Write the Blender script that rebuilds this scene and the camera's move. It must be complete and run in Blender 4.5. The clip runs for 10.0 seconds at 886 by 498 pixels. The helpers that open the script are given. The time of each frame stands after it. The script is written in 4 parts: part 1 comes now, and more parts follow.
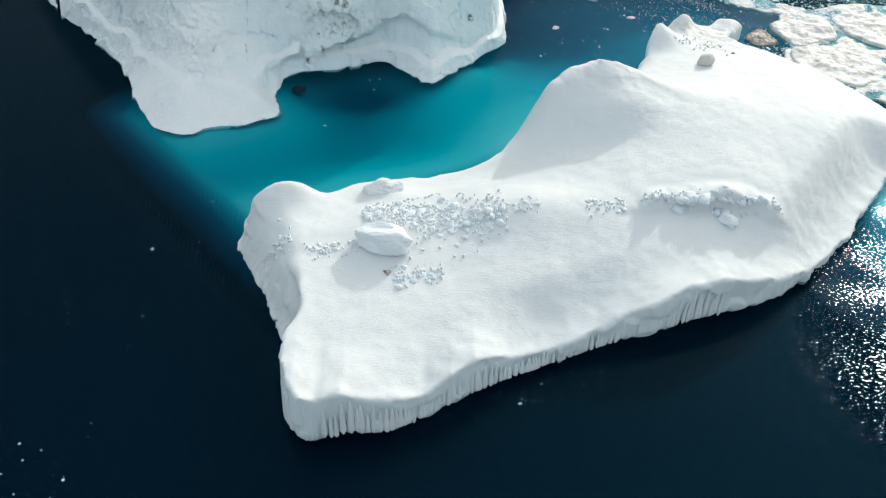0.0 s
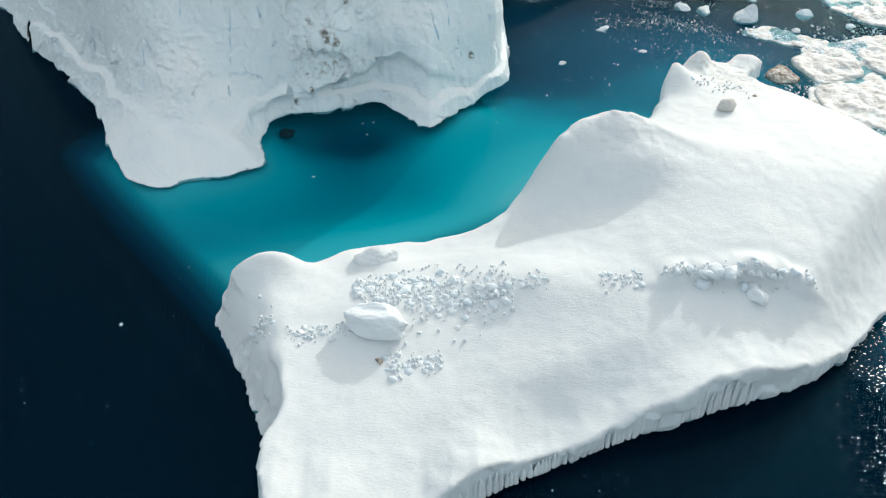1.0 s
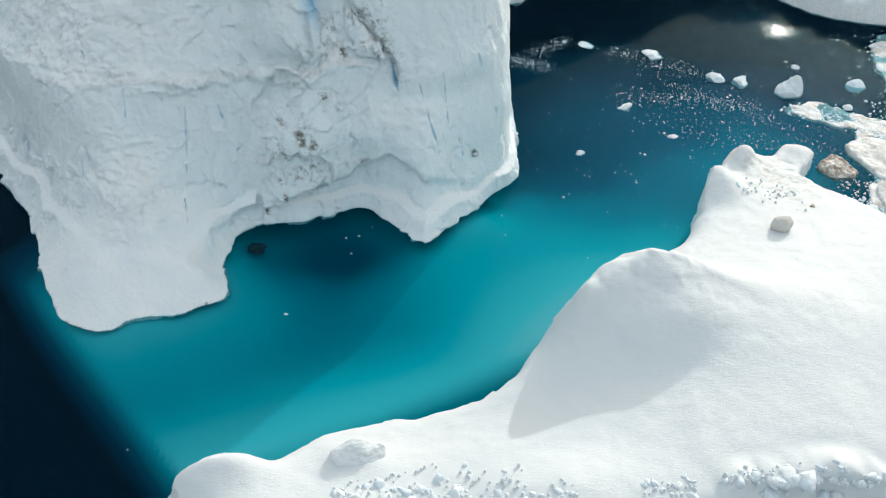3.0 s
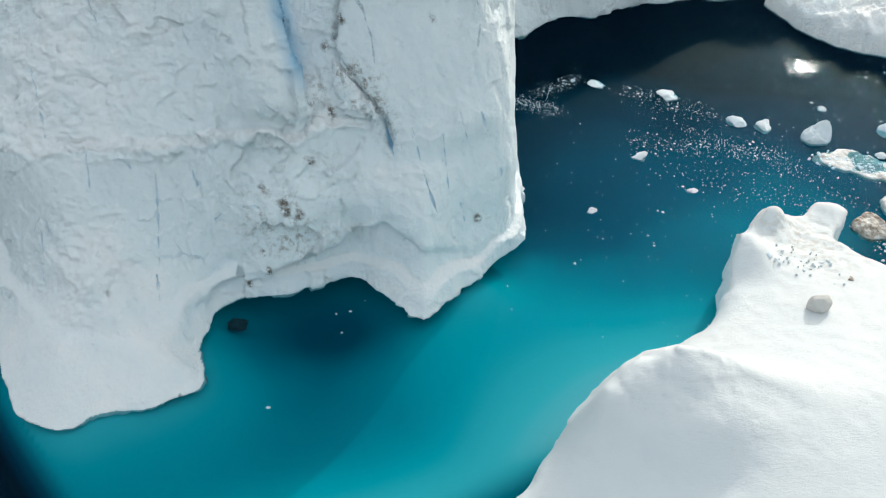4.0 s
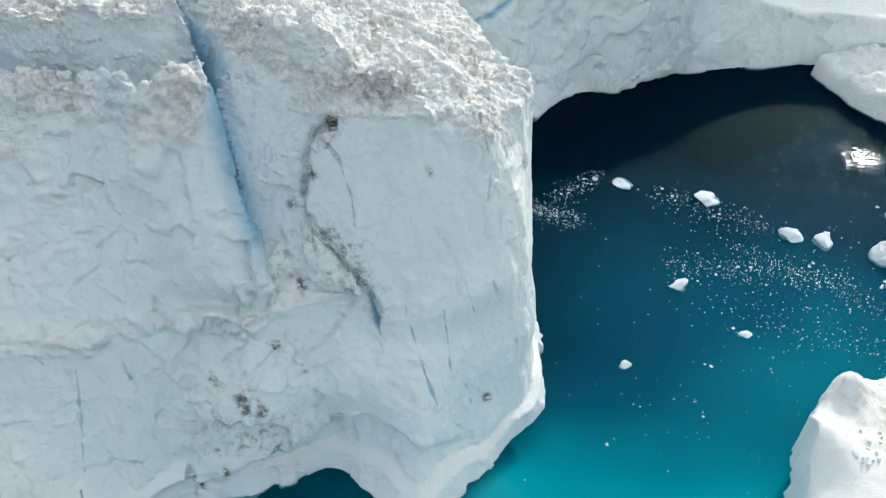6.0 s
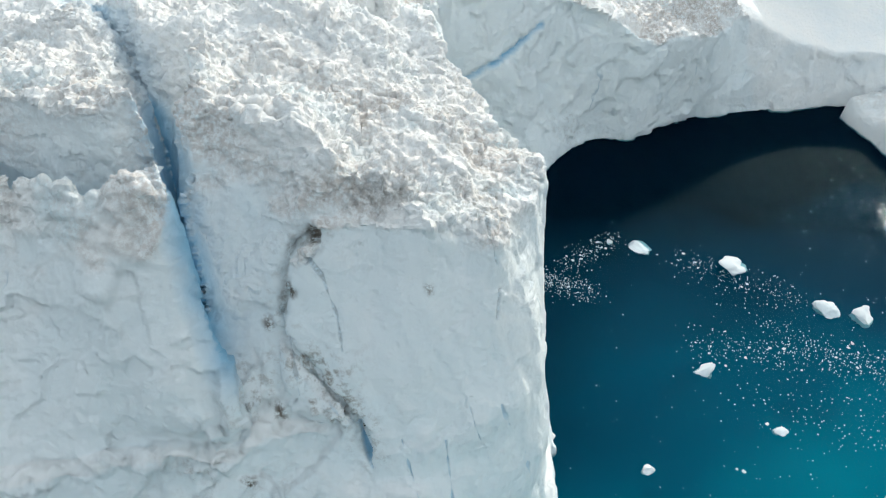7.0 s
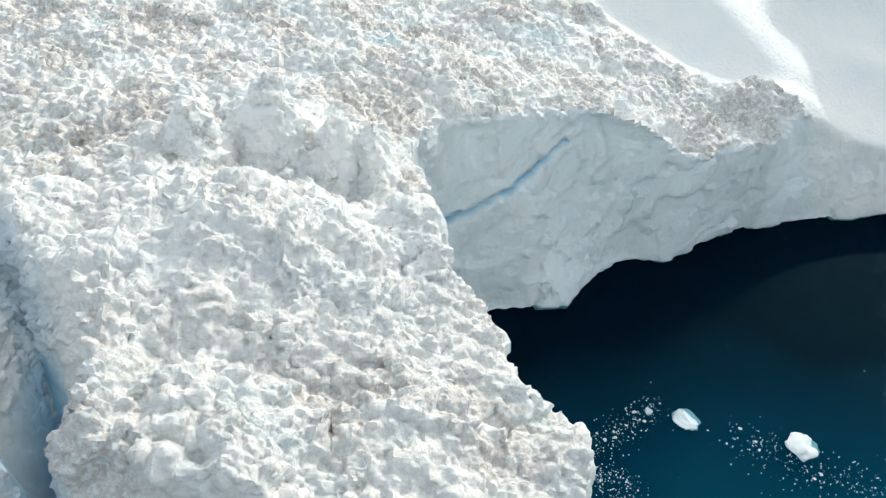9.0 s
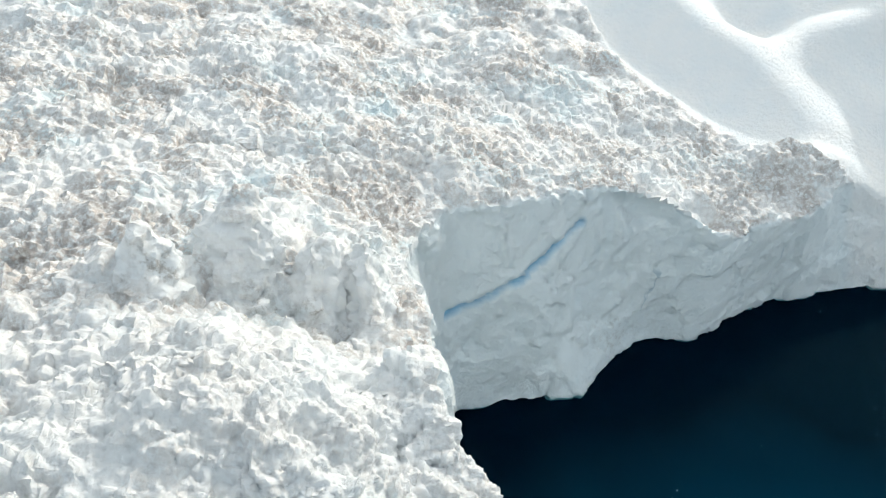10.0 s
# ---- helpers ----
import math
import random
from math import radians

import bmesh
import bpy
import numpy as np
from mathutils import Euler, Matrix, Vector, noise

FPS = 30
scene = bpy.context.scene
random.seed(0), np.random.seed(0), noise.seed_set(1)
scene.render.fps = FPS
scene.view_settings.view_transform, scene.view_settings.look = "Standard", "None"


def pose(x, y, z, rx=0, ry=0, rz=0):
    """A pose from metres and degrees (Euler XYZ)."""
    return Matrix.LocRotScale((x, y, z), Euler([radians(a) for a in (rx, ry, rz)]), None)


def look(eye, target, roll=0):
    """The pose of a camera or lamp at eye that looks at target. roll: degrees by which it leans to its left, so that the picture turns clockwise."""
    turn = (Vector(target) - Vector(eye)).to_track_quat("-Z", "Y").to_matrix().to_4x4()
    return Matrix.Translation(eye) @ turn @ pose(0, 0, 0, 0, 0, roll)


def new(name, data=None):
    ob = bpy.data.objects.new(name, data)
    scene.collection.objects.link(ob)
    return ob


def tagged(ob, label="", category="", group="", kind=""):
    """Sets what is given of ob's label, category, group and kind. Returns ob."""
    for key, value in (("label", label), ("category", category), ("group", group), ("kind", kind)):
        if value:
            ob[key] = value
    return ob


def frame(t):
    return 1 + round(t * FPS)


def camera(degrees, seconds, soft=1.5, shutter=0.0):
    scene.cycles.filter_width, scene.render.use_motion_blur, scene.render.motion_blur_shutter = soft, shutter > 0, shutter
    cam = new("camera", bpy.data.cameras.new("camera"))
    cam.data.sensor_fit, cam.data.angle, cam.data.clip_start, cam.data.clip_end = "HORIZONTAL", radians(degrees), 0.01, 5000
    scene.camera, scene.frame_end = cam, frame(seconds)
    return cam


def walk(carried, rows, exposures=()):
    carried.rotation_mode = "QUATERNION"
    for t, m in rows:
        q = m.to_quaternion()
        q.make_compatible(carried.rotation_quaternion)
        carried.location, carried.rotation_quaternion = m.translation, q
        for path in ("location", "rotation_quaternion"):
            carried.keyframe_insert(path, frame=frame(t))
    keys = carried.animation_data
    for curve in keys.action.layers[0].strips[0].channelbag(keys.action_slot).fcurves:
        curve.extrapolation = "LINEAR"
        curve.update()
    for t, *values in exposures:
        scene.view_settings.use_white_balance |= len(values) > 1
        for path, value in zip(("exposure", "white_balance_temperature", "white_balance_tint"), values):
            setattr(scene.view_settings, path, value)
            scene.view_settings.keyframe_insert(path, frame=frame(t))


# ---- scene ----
cam = camera(52.0, 10.0, soft=1.1)
PATH = [
    (0.0, (0.109, 0.047, 52.331), (0.742, 38.187, 20.006), 1.19),
    (0.5, (0.097, 4.937, 52.329), (0.783, 43.019, 19.936), 1.28),
    (1.0, (0.095, 9.833, 52.310), (0.824, 47.864, 19.858), 1.32),
    (1.5, (0.102, 14.737, 52.279), (0.865, 52.723, 19.775), 1.33),
    (2.0, (0.117, 19.650, 52.243), (0.906, 57.593, 19.690), 1.32),
    (2.5, (0.137, 24.572, 52.207), (0.947, 62.472, 19.604), 1.28),
    (3.0, (0.162, 29.505, 52.174), (0.989, 67.360, 19.519), 1.23),
    (3.5, (0.190, 34.451, 52.147), (1.031, 72.255, 19.434), 1.17),
    (4.0, (0.220, 39.409, 52.129), (1.072, 77.155, 19.350), 1.10),
    (4.5, (0.249, 44.380, 52.123), (1.114, 82.059, 19.266), 1.04),
    (5.0, (0.277, 49.364, 52.128), (1.156, 86.964, 19.181), 0.98),
    (5.5, (0.302, 54.362, 52.145), (1.198, 91.869, 19.093), 0.93),
    (6.0, (0.322, 59.374, 52.175), (1.239, 96.772, 19.000), 0.89),
    (6.5, (0.336, 64.399, 52.215), (1.281, 101.670, 18.899), 0.86),
    (7.0, (0.343, 69.436, 52.265), (1.322, 106.561, 18.786), 0.85),
    (7.5, (0.341, 74.485, 52.321), (1.362, 111.441, 18.657), 0.86),
    (8.0, (0.328, 79.544, 52.380), (1.402, 116.308, 18.508), 0.89),
    (8.5, (0.303, 84.612, 52.439), (1.440, 121.158, 18.334), 0.94),
    (9.0, (0.265, 89.686, 52.491), (1.477, 125.987, 18.128), 1.00),
    (9.5, (0.212, 94.765, 52.533), (1.511, 130.791, 17.886), 1.09),
    (10.0, (0.142, 99.845, 52.558), (1.543, 135.565, 17.599), 1.20),
]
walk(cam, [(t, look(eye, target, roll)) for t, eye, target, roll in PATH],
     exposures=[(0.0, 0.44, 6400, 6.0), (4.5, 0.46, 6400, 6.0), (7.2, 0.54, 6400, 6.0), (10.0, 0.46, 6400, 6.0)])

import itertools

# ---- light: clear, slightly hazy arctic day, sun ahead and to the right ----
SUN_EL, SUN_AZ = 21.5, 31.0
world = bpy.data.worlds.new("sky")
scene.world = world
world.use_nodes = True
wn = world.node_tree.nodes
sky = wn.new("ShaderNodeTexSky")
sky.sky_type, sky.sun_disc = "NISHITA", False
sky.sun_elevation, sky.sun_rotation = radians(SUN_EL), radians(SUN_AZ)
sky.air_density, sky.dust_density, sky.ozone_density = 1.0, 8.0, 1.0
# a thin veil of bright haze over the whole sky
wn["Background"].inputs["Strength"].default_value = 0.06
world.node_tree.links.new(sky.outputs[0], wn["Background"].inputs["Color"])
veil = wn.new("ShaderNodeBackground")
veil.inputs["Color"].default_value, veil.inputs["Strength"].default_value = (0.90, 0.97, 1.0, 1), 0.49
both = wn.new("ShaderNodeAddShader")
world.node_tree.links.new(wn["Background"].outputs[0], both.inputs[0])
world.node_tree.links.new(veil.outputs[0], both.inputs[1])
world.node_tree.links.new(both.outputs[0], wn["World Output"].inputs["Surface"])
sun = new("sun", bpy.data.lights.new("sun", "SUN"))
sun.data.energy, sun.data.angle, sun.data.color = 1.4, radians(0.9), (1.0, 0.985, 0.965)
sun.matrix_world = look((60, 250, 100), (60 - math.sin(radians(SUN_AZ)) * math.cos(radians(SUN_EL)),
                                        250 - math.cos(radians(SUN_AZ)) * math.cos(radians(SUN_EL)),
                                        100 - math.sin(radians(SUN_EL))))


# ---- noise on arrays of points ----
def lattice(i, j, k, seed):
    n = (i.astype(np.uint32) * np.uint32(73856093)) ^ (j.astype(np.uint32) * np.uint32(19349663)) ^ (
        k.astype(np.uint32) * np.uint32(83492791)) ^ np.uint32(seed * 2654435 + 977)
    n = (n ^ (n >> np.uint32(13))) * np.uint32(1274126177)
    n = (n ^ (n >> np.uint32(16))) * np.uint32(2246822519)
    return ((n ^ (n >> np.uint32(15))) & np.uint32(0xFFFFFF)).astype(np.float32) / 8388607.5 - 1.0


def vnoise(p, seed=0):
    """Smooth noise in -1..1 at points p (n, 3)."""
    b = np.floor(p)
    f = (p - b).astype(np.float32)
    f = f * f * f * (f * (f * 6 - 15) + 10)
    b = b.astype(np.int64)
    total = np.zeros(len(p), np.float32)
    for dx in (0, 1):
        for dy in (0, 1):
            for dz in (0, 1):
                w = (f[:, 0] if dx else 1 - f[:, 0]) * (f[:, 1] if dy else 1 - f[:, 1]) * (f[:, 2] if dz else 1 - f[:, 2])
                total += w * lattice(b[:, 0] + dx, b[:, 1] + dy, b[:, 2] + dz, seed)
    return total


def fbm(p, size, octaves=3, seed=0, gain=0.5):
    total, amp = np.zeros(len(p), np.float32), 1.0
    for o in range(octaves):
        total += amp * vnoise(p * (2.03 ** o / size) + 17.3 * o, seed + o)
        amp *= gain
    return total


def billow(p, size, octaves=3, seed=0, gain=0.5):
    """Rounded lumps with sharp creases between them, about 0..1."""
    total, amp = np.zeros(len(p), np.float32), 1.0
    for o in range(octaves):
        total += amp * np.abs(vnoise(p * (2.03 ** o / size) + 31.7 * o, seed + o))
        amp *= gain
    return total


def shards(p, size, seed=0):
    """Broken blocks: distance from each block's middle, its tilted face, its own level."""
    q = p / size
    base = np.floor(q - 0.5).astype(np.int64)
    best = np.full(len(p), 9.0, np.float32)
    cell = np.zeros((len(p), 3), np.int64)
    gap = np.zeros((len(p), 3), np.float32)
    for off in itertools.product((0, 1), repeat=3):
        c = base + np.array(off)
        d = np.stack([q[:, m] - c[:, m] - 0.5 - 0.42 * lattice(c[:, 0], c[:, 1], c[:, 2], seed + m) for m in range(3)], 1)
        r = (d * d).sum(1)
        nearer = r < best
        best = np.where(nearer, r, best)
        cell[nearer], gap[nearer] = c[nearer], d[nearer]
    tilt = sum(gap[:, m] * lattice(cell[:, 0], cell[:, 1], cell[:, 2], seed + 5 + m) for m in range(3))
    return np.sqrt(best), tilt, lattice(cell[:, 0], cell[:, 1], cell[:, 2], seed + 9)


def bump(x, y, cx, cy, sx, sy, turn=0.0):
    """A soft mound of height 1."""
    c, s = math.cos(radians(turn)), math.sin(radians(turn))
    u, v = (x - cx) * c + (y - cy) * s, -(x - cx) * s + (y - cy) * c
    return np.exp(-(u / sx) ** 2 - (v / sy) ** 2)


def block(x, y, cx, cy, sx, sy, turn=0.0):
    """A steep-sided hump of height 1."""
    c, s = math.cos(radians(turn)), math.sin(radians(turn))
    u, v = (x - cx) * c + (y - cy) * s, -(x - cx) * s + (y - cy) * c
    r = np.sqrt((u / sx) ** 2 + (v / sy) ** 2)
    return 1 - step(r, 0.1, 1.25)


def step(v, a, b):
    t = np.clip((v - a) / (b - a), 0, 1)
    return t * t * (3 - 2 * t)


def rounded(pts, per=5, closed=True):
    """A smooth line through the points."""
    p = np.array(pts, float)
    n, out = len(p), []
    for i in range(n if closed else n - 1):
        if closed:
            a, b, c, d = p[i - 1], p[i], p[(i + 1) % n], p[(i + 2) % n]
        else:
            a, b, c, d = p[max(i - 1, 0)], p[i], p[i + 1], p[min(i + 2, n - 1)]
        for t in np.arange(per) / per:
            out.append(0.5 * (2 * b + (c - a) * t + (2 * a - 5 * b + 4 * c - d) * t ** 2 + (3 * b - a - 3 * c + d) * t ** 3))
    if not closed:
        out.append(p[-1])
    return np.array(out)


def plan_distance(line, x, y, closed=True):
    """Distance from a line in plan; inside a closed one it is negative."""
    best = np.full(x.shape, 1e9, np.float32)
    inside = np.zeros(x.shape, bool)
    ends = np.roll(line, -1, 0) if closed else line[1:]
    for (ax, ay), (bx, by) in zip(line[:len(ends)], ends):
        ux, uy = bx - ax, by - ay
        t = np.clip(((x - ax) * ux + (y - ay) * uy) / (ux * ux + uy * uy + 1e-9), 0, 1)
        best = np.minimum(best, (x - ax - t * ux) ** 2 + (y - ay - t * uy) ** 2)
        if closed and ay != by:
            inside ^= ((ay > y) != (by > y)) & (x < ux * (y - ay) / uy + ax)
    best = np.sqrt(best)
    return np.where(inside, -best, best) if closed else best


def soft_max(a, b, r):
    h = np.clip(0.5 + 0.5 * (a - b) / r, 0, 1)
    return b + (a - b) * h + r * h * (1 - h)


def skin(field, origin, h):
    """The surface where the field is zero: points and quads."""
    s = field < 0
    c = np.zeros(tuple(n - 1 for n in s.shape), np.int8)
    corners = [(a, b, d) for a in (0, 1) for b in (0, 1) for d in (0, 1)]
    nx, ny, nz = c.shape
    for a, b, d in corners:
        c += s[a:a + nx, b:b + ny, d:d + nz]
    active = (c > 0) & (c < 8)
    index = np.full(c.shape, -1, np.int32)
    cells = np.stack(np.nonzero(active), 1)
    index[active] = np.arange(len(cells))
    total, count = np.zeros((len(cells), 3), np.float32), np.zeros(len(cells), np.float32)
    for a in corners:
        for axis in range(3):
            if a[axis]:
                continue
            b = tuple(v + (m == axis) for m, v in enumerate(a))
            fa = field[cells[:, 0] + a[0], cells[:, 1] + a[1], cells[:, 2] + a[2]]
            fb = field[cells[:, 0] + b[0], cells[:, 1] + b[1], cells[:, 2] + b[2]]
            cross = (fa < 0) != (fb < 0)
            t = np.where(cross, fa / np.where(fa == fb, 1, fa - fb), 0)
            p = np.tile(np.array(a, np.float32), (len(cells), 1))
            p[:, axis] += t
            total += p * cross[:, None]
            count += cross
    points = (cells + total / count[:, None]) * h + np.array(origin)
    quads = []
    for axis in range(3):
        u, v = (axis + 1) % 3, (axis + 2) % 3
        lo = [slice(1, -1)] * 3
        hi = [slice(1, -1)] * 3
        lo[axis], hi[axis] = slice(0, -1), slice(1, None)
        inner, outer = s[tuple(lo)], s[tuple(hi)]
        for flip, where in ((False, inner & ~outer), (True, ~inner & outer)):
            e = np.stack(np.nonzero(where), 1)
            e[:, u] += 1
            e[:, v] += 1
            ring = []
            for du, dv in ((-1, -1), (0, -1), (0, 0), (-1, 0)):
                q = e.copy()
                q[:, u] += du
                q[:, v] += dv
                ring.append(index[q[:, 0], q[:, 1], q[:, 2]])
            quads.append(np.stack(ring[::-1] if flip else ring, 1))
    return points, np.concatenate(quads)


def quad_mesh(name, points, quads, material, values=None):
    me = bpy.data.meshes.new(name)
    me.vertices.add(len(points))
    me.vertices.foreach_set("co", np.asarray(points, np.float32).ravel())
    me.loops.add(4 * len(quads))
    me.loops.foreach_set("vertex_index", np.asarray(quads, np.int32).ravel())
    me.polygons.add(len(quads))
    me.polygons.foreach_set("loop_start", np.arange(0, 4 * len(quads), 4, dtype=np.int32))
    me.polygons.foreach_set("loop_total", np.full(len(quads), 4, np.int32))
    me.polygons.foreach_set("use_smooth", np.ones(len(quads), bool))
    me.update(calc_edges=True)
    for key, value in (values or {}).items():
        me.attributes.new(key, "FLOAT", "POINT").data.foreach_set("value", np.asarray(value, np.float32))
    me.materials.append(material)
    return me


def directions(points, quads):
    """Outward directions at the points of a skin."""
    p = points[quads]
    n = np.cross(p[:, 2] - p[:, 0], p[:, 3] - p[:, 1])
    out = np.zeros_like(points)
    for m in range(4):
        for a in range(3):
            out[:, a] += np.bincount(quads[:, m], n[:, a], len(points))
    return out / (np.linalg.norm(out, axis=1)[:, None] + 1e-9)


# ---- materials ----
def shader(name):
    m = bpy.data.materials.new(name)
    m.use_nodes = True
    return m, m.node_tree.nodes, m.node_tree.links, m.node_tree.nodes["Principled BSDF"]


def noise_node(n, l, size, detail=4.0, rough=0.55, stretch=None):
    geo = n.new("ShaderNodeNewGeometry")
    tex = n.new("ShaderNodeTexNoise")
    tex.inputs["Scale"].default_value = 1.0 / size
    tex.inputs["Detail"].default_value = detail
    tex.inputs["Roughness"].default_value = rough
    if stretch:
        mp = n.new("ShaderNodeMapping")
        mp.inputs["Scale"].default_value = stretch
        l.new(geo.outputs["Position"], mp.inputs["Vector"])
        l.new(mp.outputs[0], tex.inputs["Vector"])
    else:
        l.new(geo.outputs["Position"], tex.inputs["Vector"])
    return tex.outputs["Fac"]


def ramp(n, l, value, stops):
    r = n.new("ShaderNodeValToRGB")
    while len(r.color_ramp.elements) < len(stops):
        r.color_ramp.elements.new(0.5)
    for e, (at, col) in zip(r.color_ramp.elements, stops):
        e.position = at
        e.color = (*col, 1) if isinstance(col, tuple) else (col, col, col, 1)
    l.new(value, r.inputs[0])
    return r.outputs[0]


def mixed(n, l, fac, a, b):
    m = n.new("ShaderNodeMix")
    m.data_type = "RGBA"
    for key, v in ((0, fac), (6, a), (7, b)):
        if isinstance(v, (int, float)):
            m.inputs[key].default_value = v
        elif isinstance(v, tuple):
            m.inputs[key].default_value = (*v, 1)
        else:
            l.new(v, m.inputs[key])
    return m.outputs[2]


def product(n, l, a, b, op="MULTIPLY"):
    m = n.new("ShaderNodeMath")
    m.operation = op
    m.use_clamp = op != "SUBTRACT"
    for key, v in ((0, a), (1, b)):
        if isinstance(v, (int, float)):
            m.inputs[key].default_value = v
        else:
            l.new(v, m.inputs[key])
    return m.outputs[0]


def painted(n, key):
    a = n.new("ShaderNodeAttribute")
    a.attribute_name = key
    return a.outputs["Fac"]


def relief(n, l, b, heights):
    last = None
    for value, strength, distance in heights:
        bm = n.new("ShaderNodeBump")
        bm.inputs["Strength"].default_value = strength
        bm.inputs["Distance"].default_value = distance
        l.new(value, bm.inputs["Height"])
        if last:
            l.new(last, bm.inputs["Normal"])
        last = bm.outputs[0]
    l.new(last, b.inputs["Normal"])


def snow_material():
    m, n, l, b = shader("wind_packed_snow")
    tone = ramp(n, l, noise_node(n, l, 5.0), [(0.3, (0.655, 0.685, 0.70)), (0.7, (0.70, 0.72, 0.725))])
    ice = mixed(n, l, painted(n, "ice"), tone, (0.70, 0.79, 0.83))
    silt = product(n, l, painted(n, "silt"), ramp(n, l, noise_node(n, l, 0.5, 5), [(0.45, 0.0), (0.62, 1.0)]))
    l.new(mixed(n, l, silt, ice, (0.5, 0.46, 0.40)), b.inputs["Base Color"])
    b.inputs["Roughness"].default_value = 0.7
    b.inputs["Specular IOR Level"].default_value = 0.2
    relief(n, l, b, [(noise_node(n, l, 1.6, 5, 0.6, (1.0, 2.2, 1.0)), 0.08, 0.16), (noise_node(n, l, 0.28, 6, 0.72, (0.8, 1.6, 1.0)), 0.5, 0.08)])
    return m


def glacier_material():
    m, n, l, b = shader("glacier_ice")
    clean = ramp(n, l, noise_node(n, l, 3.0, 5), [(0.3, (0.86, 0.90, 0.92)), (0.65, (0.93, 0.935, 0.93))])
    pale = ramp(n, l, noise_node(n, l, 4.0, 5), [(0.54, 0.0), (0.72, 0.5)])
    clean = mixed(n, l, product(n, l, pale, painted(n, "crumbled")), clean, (0.55, 0.78, 0.86))
    clean = mixed(n, l, product(n, l, painted(n, "wall"), 0.6), clean, (0.80, 0.895, 0.935))
    clean = mixed(n, l, painted(n, "blue"), clean, (0.16, 0.45, 0.68))
    fine = ramp(n, l, noise_node(n, l, 0.30, 7, 0.75), [(0.40, 0.0), (0.56, 0.9)])
    broad = ramp(n, l, noise_node(n, l, 5.0, 5, 0.6), [(0.40, 0.2), (0.58, 1.0)])
    dust = product(n, l, product(n, l, fine, broad), painted(n, "crumbled"))
    col = mixed(n, l, dust, clean, (0.52, 0.465, 0.43))
    geo = n.new("ShaderNodeNewGeometry")
    warp = n.new("ShaderNodeVectorMath")
    warp.operation = "ADD"
    wave = n.new("ShaderNodeTexNoise")
    wave.inputs["Scale"].default_value, wave.inputs["Detail"].default_value = 0.5, 4
    l.new(geo.outputs["Position"], wave.inputs["Vector"])
    l.new(geo.outputs["Position"], warp.inputs[0])
    l.new(wave.outputs["Color"], warp.inputs[1])
    tall_cells = n.new("ShaderNodeMapping")
    tall_cells.inputs["Scale"].default_value = (0.17, 0.17, 0.03)
    l.new(warp.outputs[0], tall_cells.inputs["Vector"])
    cells = n.new("ShaderNodeTexVoronoi")
    cells.feature = "DISTANCE_TO_EDGE"
    cells.inputs["Scale"].default_value = 1.0
    l.new(tall_cells.outputs[0], cells.inputs["Vector"])
    hair = ramp(n, l, cells.outputs["Distance"], [(0.003, 1.0), (0.010, 0.0)])
    hair = product(n, l, hair, ramp(n, l, noise_node(n, l, 5.0, 3), [(0.60, 0.0), (0.68, 0.45)]))
    hair = product(n, l, hair, product(n, l, 1.0, painted(n, "crumbled"), "SUBTRACT"))
    hair = product(n, l, hair, painted(n, "wall"))
    col = mixed(n, l, hair, col, (0.22, 0.38, 0.50))
    silt = product(n, l, painted(n, "silt"), ramp(n, l, noise_node(n, l, 0.5, 6, 0.7), [(0.48, 0.0), (0.66, 1.0)]))
    silt = product(n, l, silt, ramp(n, l, noise_node(n, l, 2.6, 4, 0.6), [(0.42, 0.0), (0.58, 1.0)]))
    col = mixed(n, l, silt, col, (0.24, 0.21, 0.17))
    soil = product(n, l, painted(n, "soil"), ramp(n, l, noise_node(n, l, 0.35, 5, 0.7), [(0.40, 0.0), (0.56, 1.0)]))
    col = mixed(n, l, soil, col, (0.15, 0.125, 0.10))
    l.new(col, b.inputs["Base Color"])
    b.inputs["Roughness"].default_value = 0.55
    b.inputs["Specular IOR Level"].default_value = 0.3
    chips = n.new("ShaderNodeTexVoronoi")
    chips.inputs["Scale"].default_value = 2.2
    l.new(warp.outputs[0], chips.inputs["Vector"])
    relief(n, l, b, [(chips.outputs["Distance"], 0.3, 0.2), (noise_node(n, l, 1.0, 6, 0.7), 0.3, 0.25), (noise_node(n, l, 0.28, 7, 0.78), 0.9, 0.16)])
    return m


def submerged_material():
    """Ice under water: light lost with depth is put into its colour, bluer, dimmer."""
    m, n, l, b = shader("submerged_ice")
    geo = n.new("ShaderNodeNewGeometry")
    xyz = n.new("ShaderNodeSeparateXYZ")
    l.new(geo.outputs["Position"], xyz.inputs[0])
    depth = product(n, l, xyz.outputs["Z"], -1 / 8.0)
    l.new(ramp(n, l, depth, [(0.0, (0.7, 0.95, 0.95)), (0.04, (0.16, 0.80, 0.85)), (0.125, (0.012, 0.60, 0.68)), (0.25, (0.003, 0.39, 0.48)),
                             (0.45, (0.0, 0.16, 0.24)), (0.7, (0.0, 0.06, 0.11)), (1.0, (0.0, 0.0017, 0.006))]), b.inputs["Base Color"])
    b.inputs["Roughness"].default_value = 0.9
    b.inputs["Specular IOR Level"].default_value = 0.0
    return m


